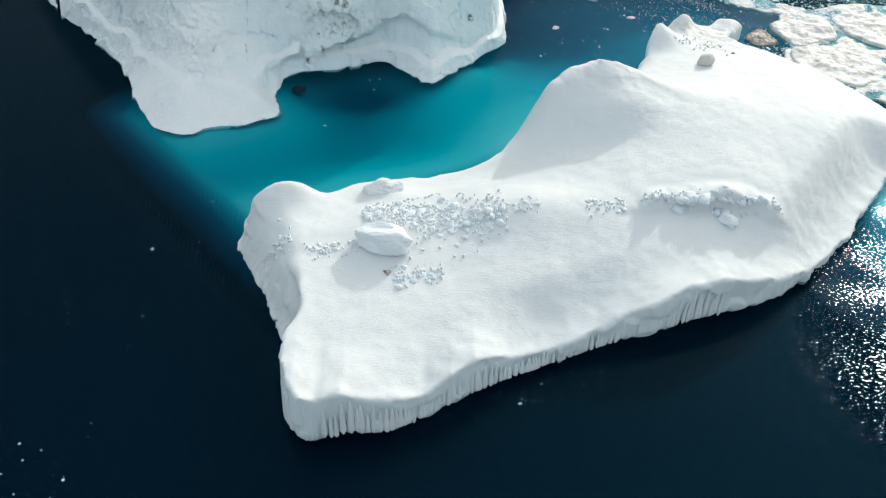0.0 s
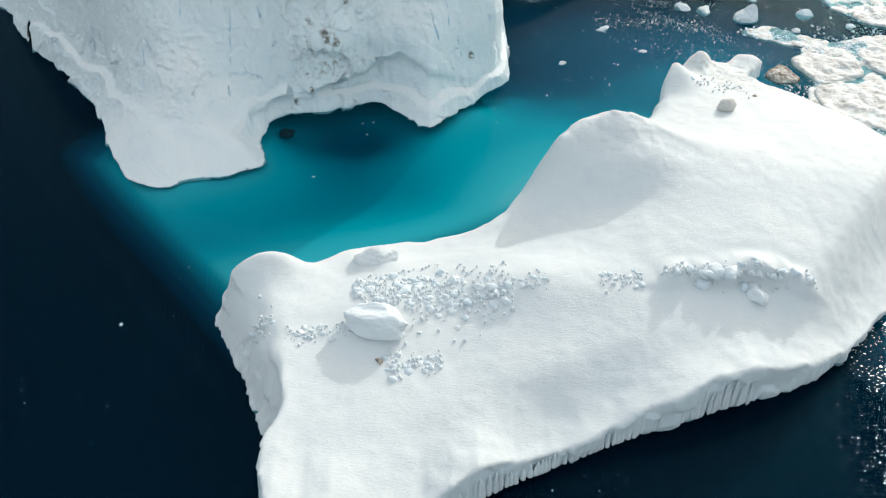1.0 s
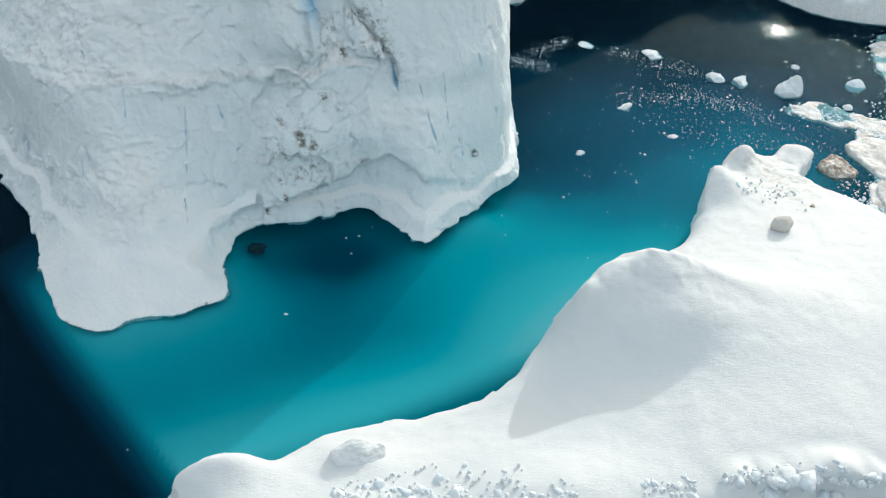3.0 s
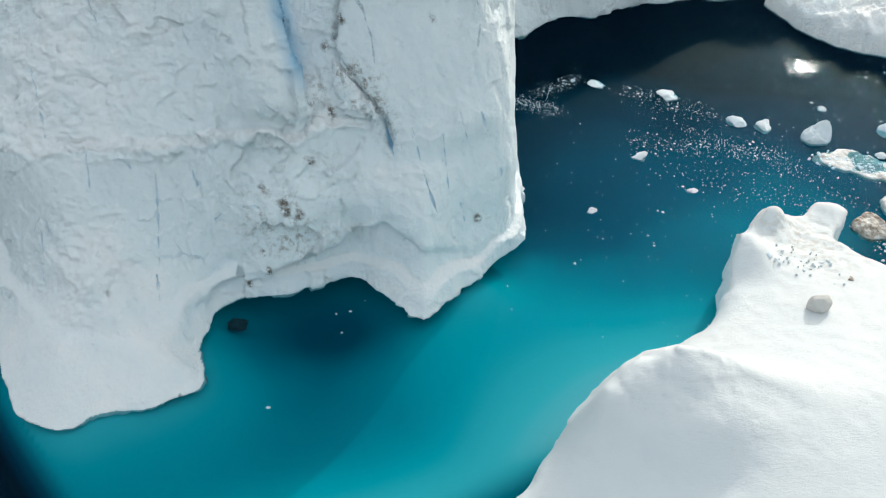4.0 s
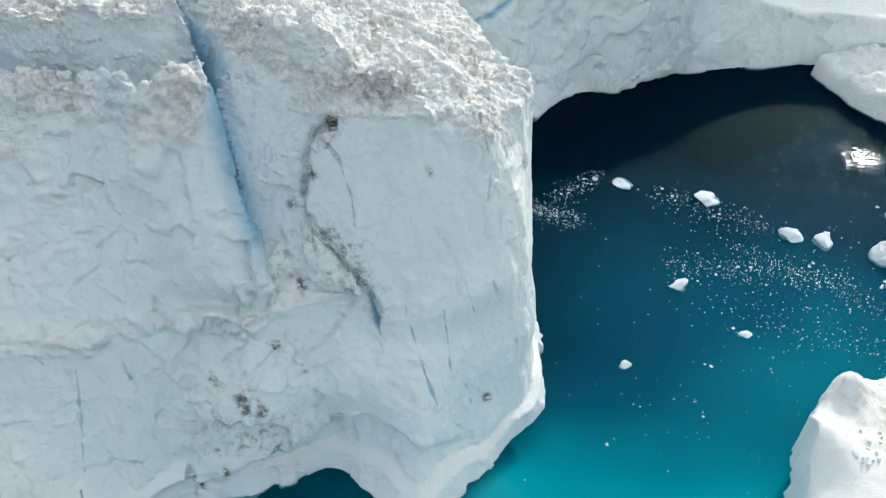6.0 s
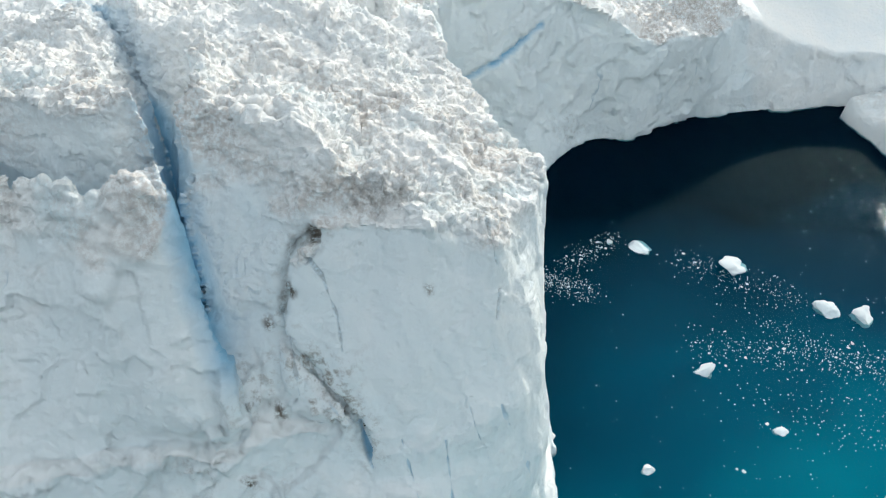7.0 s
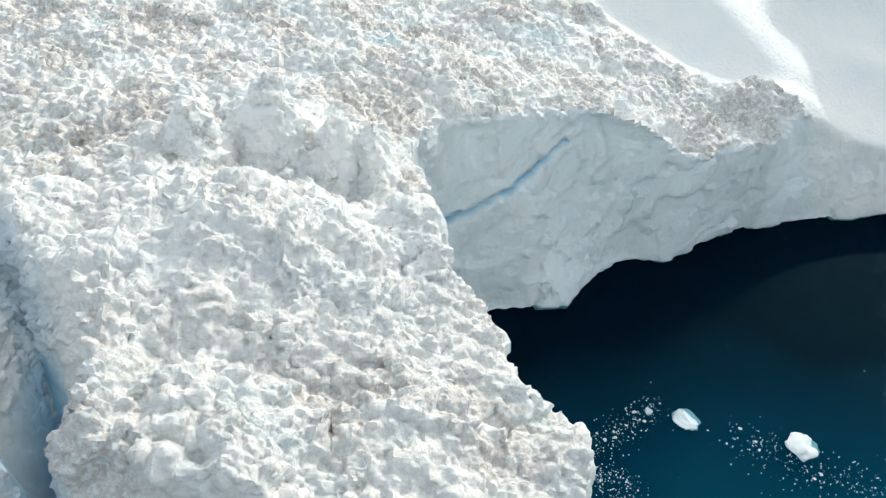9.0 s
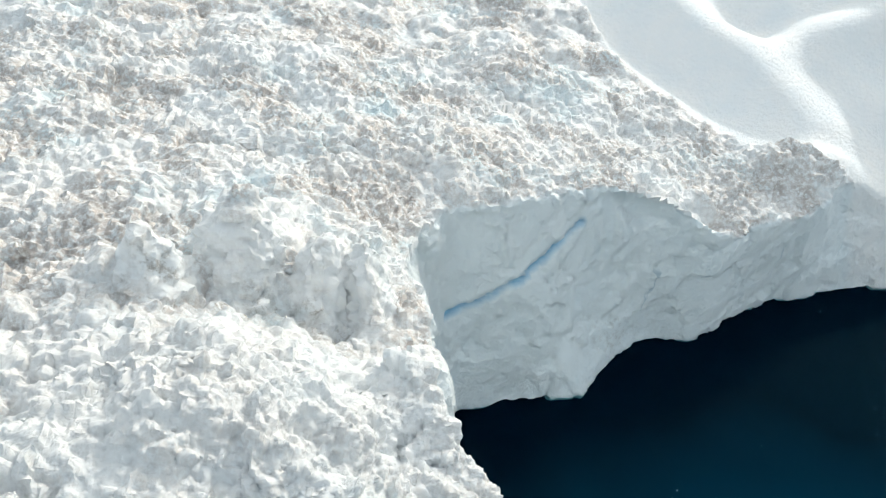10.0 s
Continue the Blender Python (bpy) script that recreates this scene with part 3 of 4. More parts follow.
def tall_field(xs, ys, zs):
    """Inside the tall iceberg it is negative."""
    gx, gy = np.meshgrid(xs, ys, indexing="ij")
    flat = np.stack([gx.ravel(), gy.ravel(), 0 * gx.ravel()], 1)

    def wobble(size, octaves, seed):
        return fbm(flat, size, octaves, seed).reshape(gx.shape).astype(np.float32)

    foot, waist, rim = (plan_distance(rounded(e, 4), gx, gy).astype(np.float32) for e in (FOOT, WAIST, RIM))
    foot += 0.25 * wobble(2.5, 3, 41)
    waist += 0.45 * wobble(4.0, 3, 42)
    rim += 0.5 * wobble(3.0, 3, 43)
    broken = crumbled(gx, gy)
    lumps = (billow(flat, 6.0, 4, 51, 0.62).reshape(gx.shape) - 0.5) * (1.25 - 0.35 * step(gy, 120, 128)) + 0.6 * wobble(13.0, 2, 55)
    top = (tall_top(gx, gy) + broken * lumps + (1 - broken) * 0.15 * wobble(9.0, 2, 57)).astype(np.float32)
    gap = plan_distance(rounded(CREVASSE, 5, False), gx, gy, False) + 0.14 * wobble(2.0, 2, 61)
    gap2 = plan_distance(rounded(SLOT, 5, False), gx, gy, False) + 0.25 * wobble(1.6, 2, 62)
    bench = 1.6 + 1.0 * wobble(5.0, 2, 63) + 0.9 * (gx < -15)
    foot_bench = 1 - step(gy, 104, 110)
    xc = np.interp(gy, [97, 101, 104, 108], [-8.0, -10.6, -11.8, -13.1])
    front = (step(xc - gx, -0.1, 0.3) * (1 - step(xc - gx, 3, 9)) * (gy < 108)).astype(np.float32)
    arch_x = 1.9 * bump(gx, gy, -7.5, 93, 8.5, 8)
    arch_z = 1.0 + 4.2 * bump(gx, gy, -2.5, 93, 5.0, 30) + 1.4 * bump(gx, gy, -11, 93, 4, 30) + 0.5 * wobble(2.0, 2, 64)
    shelf = 1 - step(gx, -8.0, -3.0)
    shelf_z = 13.6 + 0.7 * wobble(3.0, 3, 65)
    # the crevasse: a narrow cleft in front, a snow-filled trough behind
    floor = np.interp(gy, [98, 100.4, 102, 104, 106.5, 109, 112, 116, 120, 131], [24, 23, 18.5, 14, 14, 18, 22, 24.6, 25.6, 27]).astype(np.float32)
    wide = (0.040 + 0.55 * step(gy, 105.5, 114)).astype(np.float32)
    slab_top = 24.3 + 0.6 * wobble(2.2, 3, 66)
    slab_end = (1 - step(gx, 3, 7)) * (gy < 107)
    field = np.empty((len(xs), len(ys), len(zs)), np.float32)
    for k, z in enumerate(zs):
        if z < 13.5:
            t = (max(z, 0) / 13.5) ** 0.85
            side = foot * (1 - t) + waist * t
        else:
            t = (z - 13.5) / 10.5
            side = waist * (1 - t) + rim * t
        side = side + 0.55 * foot_bench * step(z - bench, 0.0, 0.5) * (1 - float(step(np.float32(z), 4.0, 9.0)))
        edge = float(np.interp(z, [10, 12, 13.8, 15.1, 16.4, 18, 19.2, 22, 23.1], [-2.2, -2.6, -3.0, -4.1, -5.3, -6.7, -6.8, -6.2, -5.0]))
        if 10 < z < 26:
            side = side - 0.6 * slab_end * step(gx - edge, -0.1, 0.25) * float(step(np.float32(z), 10.5, 13.0)) * (1 - step(z - slab_top, -0.1, 0.4))
        if 14 < z < 18.2:
            side = side - 0.5 * step(gx + 7.05 - 0.15 * (18 - z), -0.1, 0.2) * (1 - step(gx - edge + 0.3, -0.2, 0.1)) * (gy < 107)
        if z > 13:
            side = side - 1.5 * float(step(np.float32(z), 13.0, 16.0)) * front
        if 0 < z < 13:
            side = side - arch_x * float(step(np.float32(z), 0.0, 1.0)) * step(z - arch_z, -0.2, 0.9) * (1 - step(np.float32(z), 7.0, 13.0))
        if 6 < z < 16:
            side = side - 0.7 * shelf * step(shelf_z - z, -0.1, 0.4) * float(step(np.float32(z), 7.0, 12.5))
        f = soft_max(side, z - top, 0.35)
        if z > 12:
            f = np.maximum(f, np.minimum(wide * (z - floor), 2.4) - gap)
        if z > 18:
            f = np.maximum(f, 0.15 + 0.16 * (z - 18) - gap2)
        field[:, :, k] = np.maximum(f, -0.14 - z)
    return field


FACE_OUT = np.array((0.0, -0.85, 0.527))      # the way the main cliff faces


def on_face(points, line, inner, outer, wander=0.0):
    """1 on a line drawn on the cliff, 0 away from it."""
    ends = np.array(line)
    lo, hi = ends.min(0) - 3.0, ends.max(0) + 3.0
    some = np.nonzero(((points > lo) & (points < hi)).all(1))[0]
    out = np.zeros(len(points))
    if not len(some):
        return out
    p = points[some]
    flat = p - (p @ FACE_OUT)[:, None] * FACE_OUT
    best = np.full(len(p), 99.0)
    for a, b in zip(ends, ends[1:]):
        near = np.abs((p - a) @ FACE_OUT) < 3
        a, b = a - (a @ FACE_OUT) * FACE_OUT, b - (b @ FACE_OUT) * FACE_OUT
        t = np.clip(((flat - a) @ (b - a)) / ((b - a) @ (b - a) + 1e-9), 0, 1)
        d = np.linalg.norm(flat - a - t[:, None] * (b - a), axis=1)
        best = np.minimum(best, np.where(near, d, 99.0))
    if wander:
        best = best + wander * vnoise(p * 1.6, 88)
    out[some] = np.interp(best, [inner, outer], [1, 0])
    return out


def refined(points, quads, values, near, k):
    """Quads near a crack are cut into k by k smaller ones."""
    q = quads[near]
    t = np.arange(k + 1) / k
    u, v = (w.ravel() for w in np.meshgrid(t, t, indexing="ij"))
    weights = np.stack([(1 - u) * (1 - v), u * (1 - v), u * v, (1 - u) * v], 1)

    def spread(a):
        return np.einsum("wc,qc...->qw...", weights, a[q]).reshape(-1, *a.shape[1:])

    n = (k + 1) ** 2
    i, j = (w.ravel() for w in np.meshgrid(np.arange(k), np.arange(k), indexing="ij"))
    corner = i * (k + 1) + j
    cell = np.stack([corner, corner + k + 1, corner + k + 2, corner + 1], 1)
    small = (np.arange(len(q))[:, None, None] * n + cell[None]).reshape(-1, 4) + len(points)
    return (np.concatenate([points, spread(points)]), np.concatenate([quads[~near], small]),
            {key: np.concatenate([a, spread(a)]) for key, a in values.items()})


def tall_skin(h, lo, hi, keep):
    """One stretch of the tall iceberg's surface, with its wear."""
    xs, ys, zs = (np.arange(a, b, h) for a, b in zip(lo, hi))
    points, quads = skin(tall_field(xs, ys, zs), lo, h)
    middle = points[quads].mean(1)
    quads = quads[keep(middle) & (middle[:, 2] > -0.12)]
    used, quads = np.unique(quads, return_inverse=True)
    points, quads = points[used], quads.reshape(-1, 4)
    out = directions(points, quads)
    x, y, z = points.T
    brow_z = np.interp(x, [-12.2, -11.4, -9.8, -7.4, -3.8, -0.5, 3.4, 6], [24.0, 26.3, 25.8, 25.2, 24.6, 24.2, 22.5, 21.4])
    high = step(z - brow_z, -0.8, 0.5) * (1 - step(y, 116, 122))
    brow = np.interp(x, [-12, -11.4, -9.8, -7.4, -3.8, -0.5, 3.4, 6], [107, 105.6, 105.2, 104.6, 103.5, 103.9, 104.4, 105])
    up = np.maximum(step(out[:, 2] + 0.35 * high, 0.35, 0.75), step(y - brow + 0.5 * vnoise(points / 0.9, 97), 0.0, 0.4) * high * step(x, -12, -11.4))
    up = np.maximum(up, step(out[:, 2], 0.05, 0.45) * step(y, 123, 125) * (1 - step(y, 134, 138)) * step(z, 17, 19))
    broken = crumbled(x, y) * step(z, 2, 6)
    fine = 1.0 + 0.25 * step(y, 120, 128)
    warped = points + 0.7 * np.stack([fbm(points, 2.6, 3, s) for s in (70, 72, 74)], 1)
    away, tilt, offset = shards(warped, 0.85, 101)
    _, tilt2, offset2 = shards(warped, 2.9, 111)
    rough = broken * up * fine * (0.28 * (0.5 - away) * (1.0 + 0.6 * offset) + 0.16 * tilt + 0.32 * tilt2 + 0.10 * offset2
                                  + 0.22 * (billow(points, 2.0, 3, 71, 0.6) - 0.4) + 0.12 * fbm(points, 0.6, 2, 75))
    _, tilt, offset = shards(warped * (1, 1, 0.75), 4.6, 121)
    _, tilt2, offset2 = shards(warped * (1, 1, 0.75), 1.7, 131)
    worn = np.clip(0.7 + 0.9 * vnoise(points / 11.0, 83) - 0.35 * step(z, 14, 16) * step(-x, 8, 11) + 0.3 * step(y, 128, 134) + 0.35 * (1 - step(z, 3, 7)), 0.25, 1.4)
    rough += (1 - up) * (worn * (0.42 * tilt + 0.07 * offset + 0.18 * tilt2 + 0.04 * offset2) + 0.16 * fbm(points * (1, 1, 0.6), 3.5, 4, 81, 0.55)
                         + 0.06 * fbm(points * (1.4, 1.4, 0.35), 0.8, 2, 87) + 0.04 * billow(points * (1, 1, 0.6), 0.7, 2, 89))
    ledge = on_face(points, LEDGE, 0.15, 0.75, 0.4)
    rough += ledge * (0.75 * (0.55 - billow(points, 1.1, 3, 93, 0.6)) + 0.15)
    vein = np.full(len(x), 9.0)
    for a, b in zip(BLUE_VEIN, BLUE_VEIN[1:]):
        a, b = np.array(a), np.array(b)
        t = np.clip(((points - a) @ (b - a)) / ((b - a) @ (b - a)), 0, 1)
        vein = np.minimum(vein, np.linalg.norm(points - a - t[:, None] * (b - a), axis=1))
    vein = np.interp(vein + 0.12 * fbm(points, 0.9, 2, 88), [0.12, 0.45], [1, 0])
    gully = on_face(points, GULLY, 0.1, 0.55, 0.25)
    points = points + out * (rough - 0.35 * vein - 0.2 * gully - 0.45 * on_face(points, GULLY, 0.04, 0.2, 0.15))[:, None]
    blue = np.interp(plan_distance(rounded(CREVASSE, 5, False), x, y, False), [0, 0.6, 1.5], [1, 0.6, 0]) * step(z, 15.5, 19) * (0.35 + 0.65 * (1 - up))
    slot = 0.5 * np.interp(plan_distance(rounded(SLOT, 5, False), x, y, False), [0, 0.6, 1.5], [1, 0.6, 0]) * step(z, 17, 20) * (1 - up)
    silt = 1.0 * bump(x, y, -0.2, 103.9, 3.6, 0.7) * step(z, 22, 24) + 0.9 * bump(x, y, 4.0, 105.5, 1.4, 2.2) * step(z, 20, 22) + 0.8 * bump(x, y, -10.5, 94.8, 4.0, 3.5) * step(z, 2, 5) * (1 - step(z, 9, 14))
    silt += 0.7 * bump(x, y, -6.5, 99, 4.0, 3.0) * step(z, 13, 15) * (1 - step(z, 17, 19)) + 1.0 * bump(x, y, -4, 125.6, 13, 1.5, -6) * up
    silt += 0.6 * on_face(points, GULLY, 0.3, 1.3, 0.3) + 0.45 * ledge * step(x, -18, -9) + 0.3 * bump(x, y, 14, 142.5, 3.5, 3) * (1 - step(z, 3, 7))
    soil = 0.45 * on_face(points, GULLY, 0.03, 0.22, 0.2) * step(z, 17, 20)
    soil = np.maximum(soil, 0.5 * bump(x, y, -1.2, 103.8, 2.4, 0.45) * step(z, 23, 24.5))
    for sx, sy, sz, r in SPECKS:
        soil = np.maximum(soil, on_face(points, [(sx, sy, sz + 0.4 * r), (sx + 0.1, sy, sz - 0.4 * r)], 0.15 * r, 0.7 * r, 0.5 * r))
    values = {"blue": np.maximum(blue, slot + 0.85 * vein), "wall": (1 - up) * crumbled(x, y), "soil": soil,
              "crumbled": broken * (1 - (y < 108) * (1 - step(z, 20.5, 23.5))) * np.maximum(step(out[:, 2] + 0.15 * high, 0.5, 0.85), up * (y < 110)) * (1.0 - 0.2 * (1 - step(y, 122, 126)) - 0.40 * step(y, 110, 116) * (1 - step(y, 122, 126))), "silt": np.clip(silt, 0, 1)}
    # broken crust: smaller shards on a finer skin
    grain = broken * up * step(y, 101.5, 103) * (1 - step(y, 150, 160)) * step(x, -34, -28) * (1 - step(x, 24, 32))
    values["out"], values["grain"] = out, grain
    points, quads, values = refined(points, quads, values, grain[quads].max(1) > 0.02, 2)
    part_of = values.pop("grain")
    some = part_of > 0.02
    p = points[some]
    p = p + 0.12 * np.stack([vnoise(p / 0.5, s) for s in (141, 142, 143)], 1)
    away, tilt, offset = shards(p, 0.62, 151)
    away2, tilt2, offset2 = shards(p, 0.34, 161)
    crust = 0.34 * (0.45 - away) * (0.7 + 0.6 * offset) + 0.09 * tilt + 0.08 * offset + 0.17 * (0.45 - away2) + 0.05 * tilt2 + 0.05 * offset2
    points[some] += values["out"][some] * (part_of[some] * crust * (0.55 + 0.45 * step(vnoise(p / 4.5, 171), -0.5, 0.4)))[:, None]
    # fine cracks in the cliff
    lines = [(line, 0.012, 0.055, 0.55, 0.0) for line in CRACKS] + [(line, 0.06, 0.16, 0.9, 0.0) for line in WIDE_CRACKS] + [(line, 0.03, 0.10, 0.3, 0.7) for line in DARK_CRACKS]
    if h < 0.2:
        middle = points[quads].mean(1)
        near = np.zeros(len(quads), bool)
        for line, *_ in lines:
            near |= on_face(middle, line, 0.3, 0.31) > 0
        points, quads, values = refined(points, quads, values, near, 5)
        deep, worn_out = np.zeros(len(points)), 0.55 + 0.45 * vnoise(points / 0.9, 96)
        for line, inner, outer, strength, dirt in lines:
            mark = on_face(points, line, inner, outer, 0.10) * worn_out
            deep = np.maximum(deep, mark * (0.08 + 0.2 * strength))
            values["blue"] = np.maximum(values["blue"], strength * mark)
            values["soil"] = np.maximum(values["soil"], dirt * mark)
        points = points - values["out"] * deep[:, None]
    values.pop("out")
    return points, quads, values


def tall_iceberg():
    def near_face(c):
        return (c[:, 0] > -46.6) & (c[:, 0] < 10.8) & (c[:, 1] < 120.6)

    p, q, v = tall_skin(0.26, (-66.0, 108.16, -1.04), (61, 187, 33), lambda c: ~near_face(c))
    p2, q2, v2 = tall_skin(0.155, (-47.0, 78.2, -1.24), (11.6, 121.2, 33), lambda c: (c[:, 0] > -46.8) & (c[:, 1] < 120.8))
    values = {key: np.concatenate([v[key], v2[key]]) for key in v}
    ob = new("iceberg", quad_mesh("tall_iceberg", np.concatenate([p, p2]), np.concatenate([q, q2 + len(p)]), GLACIER, values))
    return tagged(ob, "tall cliffed glacier iceberg with dusty broken top and blue crevasse", "iceberg")


low, low_points = low_iceberg()
tall = tall_iceberg()


# ---- sea ----
def submerged_ice():
    h = 0.6
    xs, ys = np.arange(-75, 75, h), np.arange(20, 200, h)
    gx, gy = np.meshgrid(xs, ys, indexing="ij")
    flat = np.stack([gx.ravel(), gy.ravel(), 0 * gx.ravel()], 1)
    a = plan_distance(rounded(LOW_EDGE), gx, gy)
    b = plan_distance(rounded(FOOT, 4), gx, gy)
    behind = step(gy - 0.5 * gx, 66, 74)          # the low berg's gentle side
    foot_a = np.maximum(behind * (1 - 0.35 * step(gy, 84, 100)), np.clip(1.6 * bump(gx, gy, 45.0, 69.0, 5, 8), 0, 1))
    depth_a = 0.25 + np.clip(a, 0, 4) * 0.15 + np.maximum(a - 4, 0) * 0.45 + 26 * (1 - foot_a) ** 1.5
    foot_b = np.clip(bump(gx, gy, -6, 84, 32, 19) * 1.5, 0, 1)
    depth_b = 0.7 + np.maximum(b, 0) * 0.5 + 26 * (1 - foot_b) ** 1.5
    saddle = 2.8 + 27 * (1 - np.exp(-((gx - 12) / 33) ** 2 - ((gy - 89) / 29) ** 2))
    west = step((gx + 29.2) * 0.76 + (gy - 77.9) * 0.65, -0.8, 2.2)
    bay = 10.8 + 16 * (1 - bump(gx, gy, 22, 118, 27, 26))
    soft = 1.3
    depth = -soft * np.log(np.exp(-depth_a / soft) + np.exp(-depth_b / soft) + np.exp(-saddle / soft) + np.exp(-bay / soft))
    depth = np.clip(depth, 0.3, 26)
    for _ in range(8):
        depth = 0.5 * depth + 0.125 * (np.roll(depth, 1, 0) + np.roll(depth, -1, 0) + np.roll(depth, 1, 1) + np.roll(depth, -1, 1))
    # deeper hollow at the cliff foot; its darker colour also stands in for shade
    depth = depth + 8 * bump(gx, gy, -8.5, 93.6, 8, 5.0) + 1.3 * bump(gx, gy, -11, 81, 9, 7) - 0.9 * bump(gx, gy, 9.8, 100.0, 2.2, 3.0)
    depth = depth * west + 26 * (1 - west)
    depth = np.clip(depth + 0.7 * fbm(flat, 9.0, 3, 91).reshape(gx.shape) * step(depth, 1.5, 5), 0.3, 30)
    points = np.stack([gx.ravel(), gy.ravel(), -0.4 * depth.ravel()], 1)
    n = len(ys)
    i, j = np.meshgrid(np.arange(len(xs) - 1), np.arange(n - 1), indexing="ij")
    k = (i * n + j).ravel()
    quads = np.stack([k, k + n, k + n + 1, k + 1], 1)
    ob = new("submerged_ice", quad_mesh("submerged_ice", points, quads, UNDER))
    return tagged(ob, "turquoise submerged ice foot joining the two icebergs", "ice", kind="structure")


def sheet(name, z, size, material):
    me = bpy.data.meshes.new(name)
    me.from_pydata([(-size, -size, z), (size, -size, z), (size, size, z), (-size, size, z)], [], [(0, 1, 2, 3)])
    me.materials.append(material)
    return new(name, me)


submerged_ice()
# near-black sheet added for the lightless deep; no seabed shows here
tagged(sheet("seabed", -14.0, 2400, DEEP), "near-black sheet standing in for deep water below the sea surface", "seabed", kind="structure")
tagged(sheet("water", 0.0, 2400, WATER), "calm dark blue sea water with light ripples", "sea", kind="structure")


# ---- smaller ice ----
def ice_body(name, edge, h, height, seed, material, values=None, lumps=0.2, r=0.3, freeboard=0.0):
    """A low floating piece of ice with the plan given by edge; height(x, y) is its top."""
    line = rounded(edge, 4)
    lo, hi = line.min(0) - 4 * h, line.max(0) + 4 * h
    zmax = 2.0 + max(float(np.max(height(line[:, 0], line[:, 1]))), float(np.max(height(*np.meshgrid(np.linspace(lo[0], hi[0], 30), np.linspace(lo[1], hi[1], 30))))))
    xs, ys, zs = np.arange(lo[0], hi[0], h), np.arange(lo[1], hi[1], h), np.arange(-3.5 * h - 0.3, zmax, h)
    gx, gy = np.meshgrid(xs, ys, indexing="ij")
    flat = np.stack([gx.ravel(), gy.ravel(), 0 * gx.ravel()], 1)
    d = plan_distance(line, gx, gy) + 0.25 * fbm(flat, 1.2, 3, seed).reshape(gx.shape)
    top = height(gx, gy) + lumps * fbm(flat, 1.6, 4, seed + 4, 0.6).reshape(gx.shape)
    zz = zs[None, None, :]
    field = soft_max(d[:, :, None] + 0.15 * zz, zz - top[:, :, None], r)
    field = np.maximum(field, -0.3 - zz).astype(np.float32)
    points, quads = skin(field, (lo[0], lo[1], zs[0]), h)
    keys = values(points) if values else {"ice": np.zeros(len(points)), "silt": np.zeros(len(points))}
    return new(name, quad_mesh(name, points, quads, material, keys))


def level(z):
    return lambda x, y: z + 0 * x


def chunk_mesh(name, seed, cuts=9, smooth=False, flat=0.75, detail=2):
    """An angular lump of ice about 1 m across, standing on z = 0."""
    rng = random.Random(seed)
    bm = bmesh.new()
    bmesh.ops.create_icosphere(bm, subdivisions=detail, radius=0.62)
    for _ in range(cuts):
        axis = Vector((rng.gauss(0, 1), rng.gauss(0, 1), rng.gauss(0, 1))).normalized()
        reach = rng.uniform(0.30, 0.5)
        for v in bm.verts:
            over = v.co.dot(axis) - reach
            if over > 0:
                v.co -= axis * over
    for v in bm.verts:
        v.co += v.co.normalized() * 0.05 * noise.noise(v.co * 3.1 + Vector((seed, 0, 0)))
        v.co.z = v.co.z * flat + 0.33 * flat
    for f in bm.faces:
        f.smooth = smooth
    me = bpy.data.meshes.new(name)
    bm.to_mesh(me)
    bm.free()
    return me


def chunk_material():
    m, n, l, b = shader("loose_ice")
    info = n.new("ShaderNodeObjectInfo")
    tone = ramp(n, l, info.outputs["Random"], [(0.0, (0.64, 0.72, 0.77)), (0.5, (0.69, 0.74, 0.77)), (1.0, (0.73, 0.765, 0.785))])
    dirt = ramp(n, l, noise_node(n, l, 0.8, 4), [(0.70, 0.0), (0.82, 0.35)])
    l.new(mixed(n, l, dirt, tone, (0.55, 0.50, 0.44)), b.inputs["Base Color"])
    b.inputs["Roughness"].default_value = 0.75
    b.inputs["Specular IOR Level"].default_value = 0.1
    relief(n, l, b, [(noise_node(n, l, 0.7, 5, 0.65), 0.5, 0.15), (noise_node(n, l, 0.2, 5, 0.7), 0.6, 0.06)])
    return m


def dirty_material():
    m, n, l, b = shader("silty_ice")
    l.new(ramp(n, l, noise_node(n, l, 0.7, 6, 0.7), [(0.36, (0.13, 0.10, 0.075)), (0.5, (0.42, 0.36, 0.30)), (0.64, (0.72, 0.70, 0.66))]), b.inputs["Base Color"])
    b.inputs["Roughness"].default_value = 0.7
    relief(n, l, b, [(noise_node(n, l, 0.3, 5), 0.8, 0.12)])
    return m


def brash_material():
    m, n, l, b = shader("brash_ice")
    base = ramp(n, l, noise_node(n, l, 1.4, 6, 0.7), [(0.34, (0.34, 0.325, 0.305)), (0.46, (0.52, 0.51, 0.495)), (0.62, (0.72, 0.72, 0.715))])
    l.new(mixed(n, l, painted(n, "ice"), base, (0.55, 0.78, 0.80)), b.inputs["Base Color"])
    b.inputs["Roughness"].default_value = 0.6
    relief(n, l, b, [(noise_node(n, l, 0.5, 5, 0.65), 0.7, 0.15)])
    return m


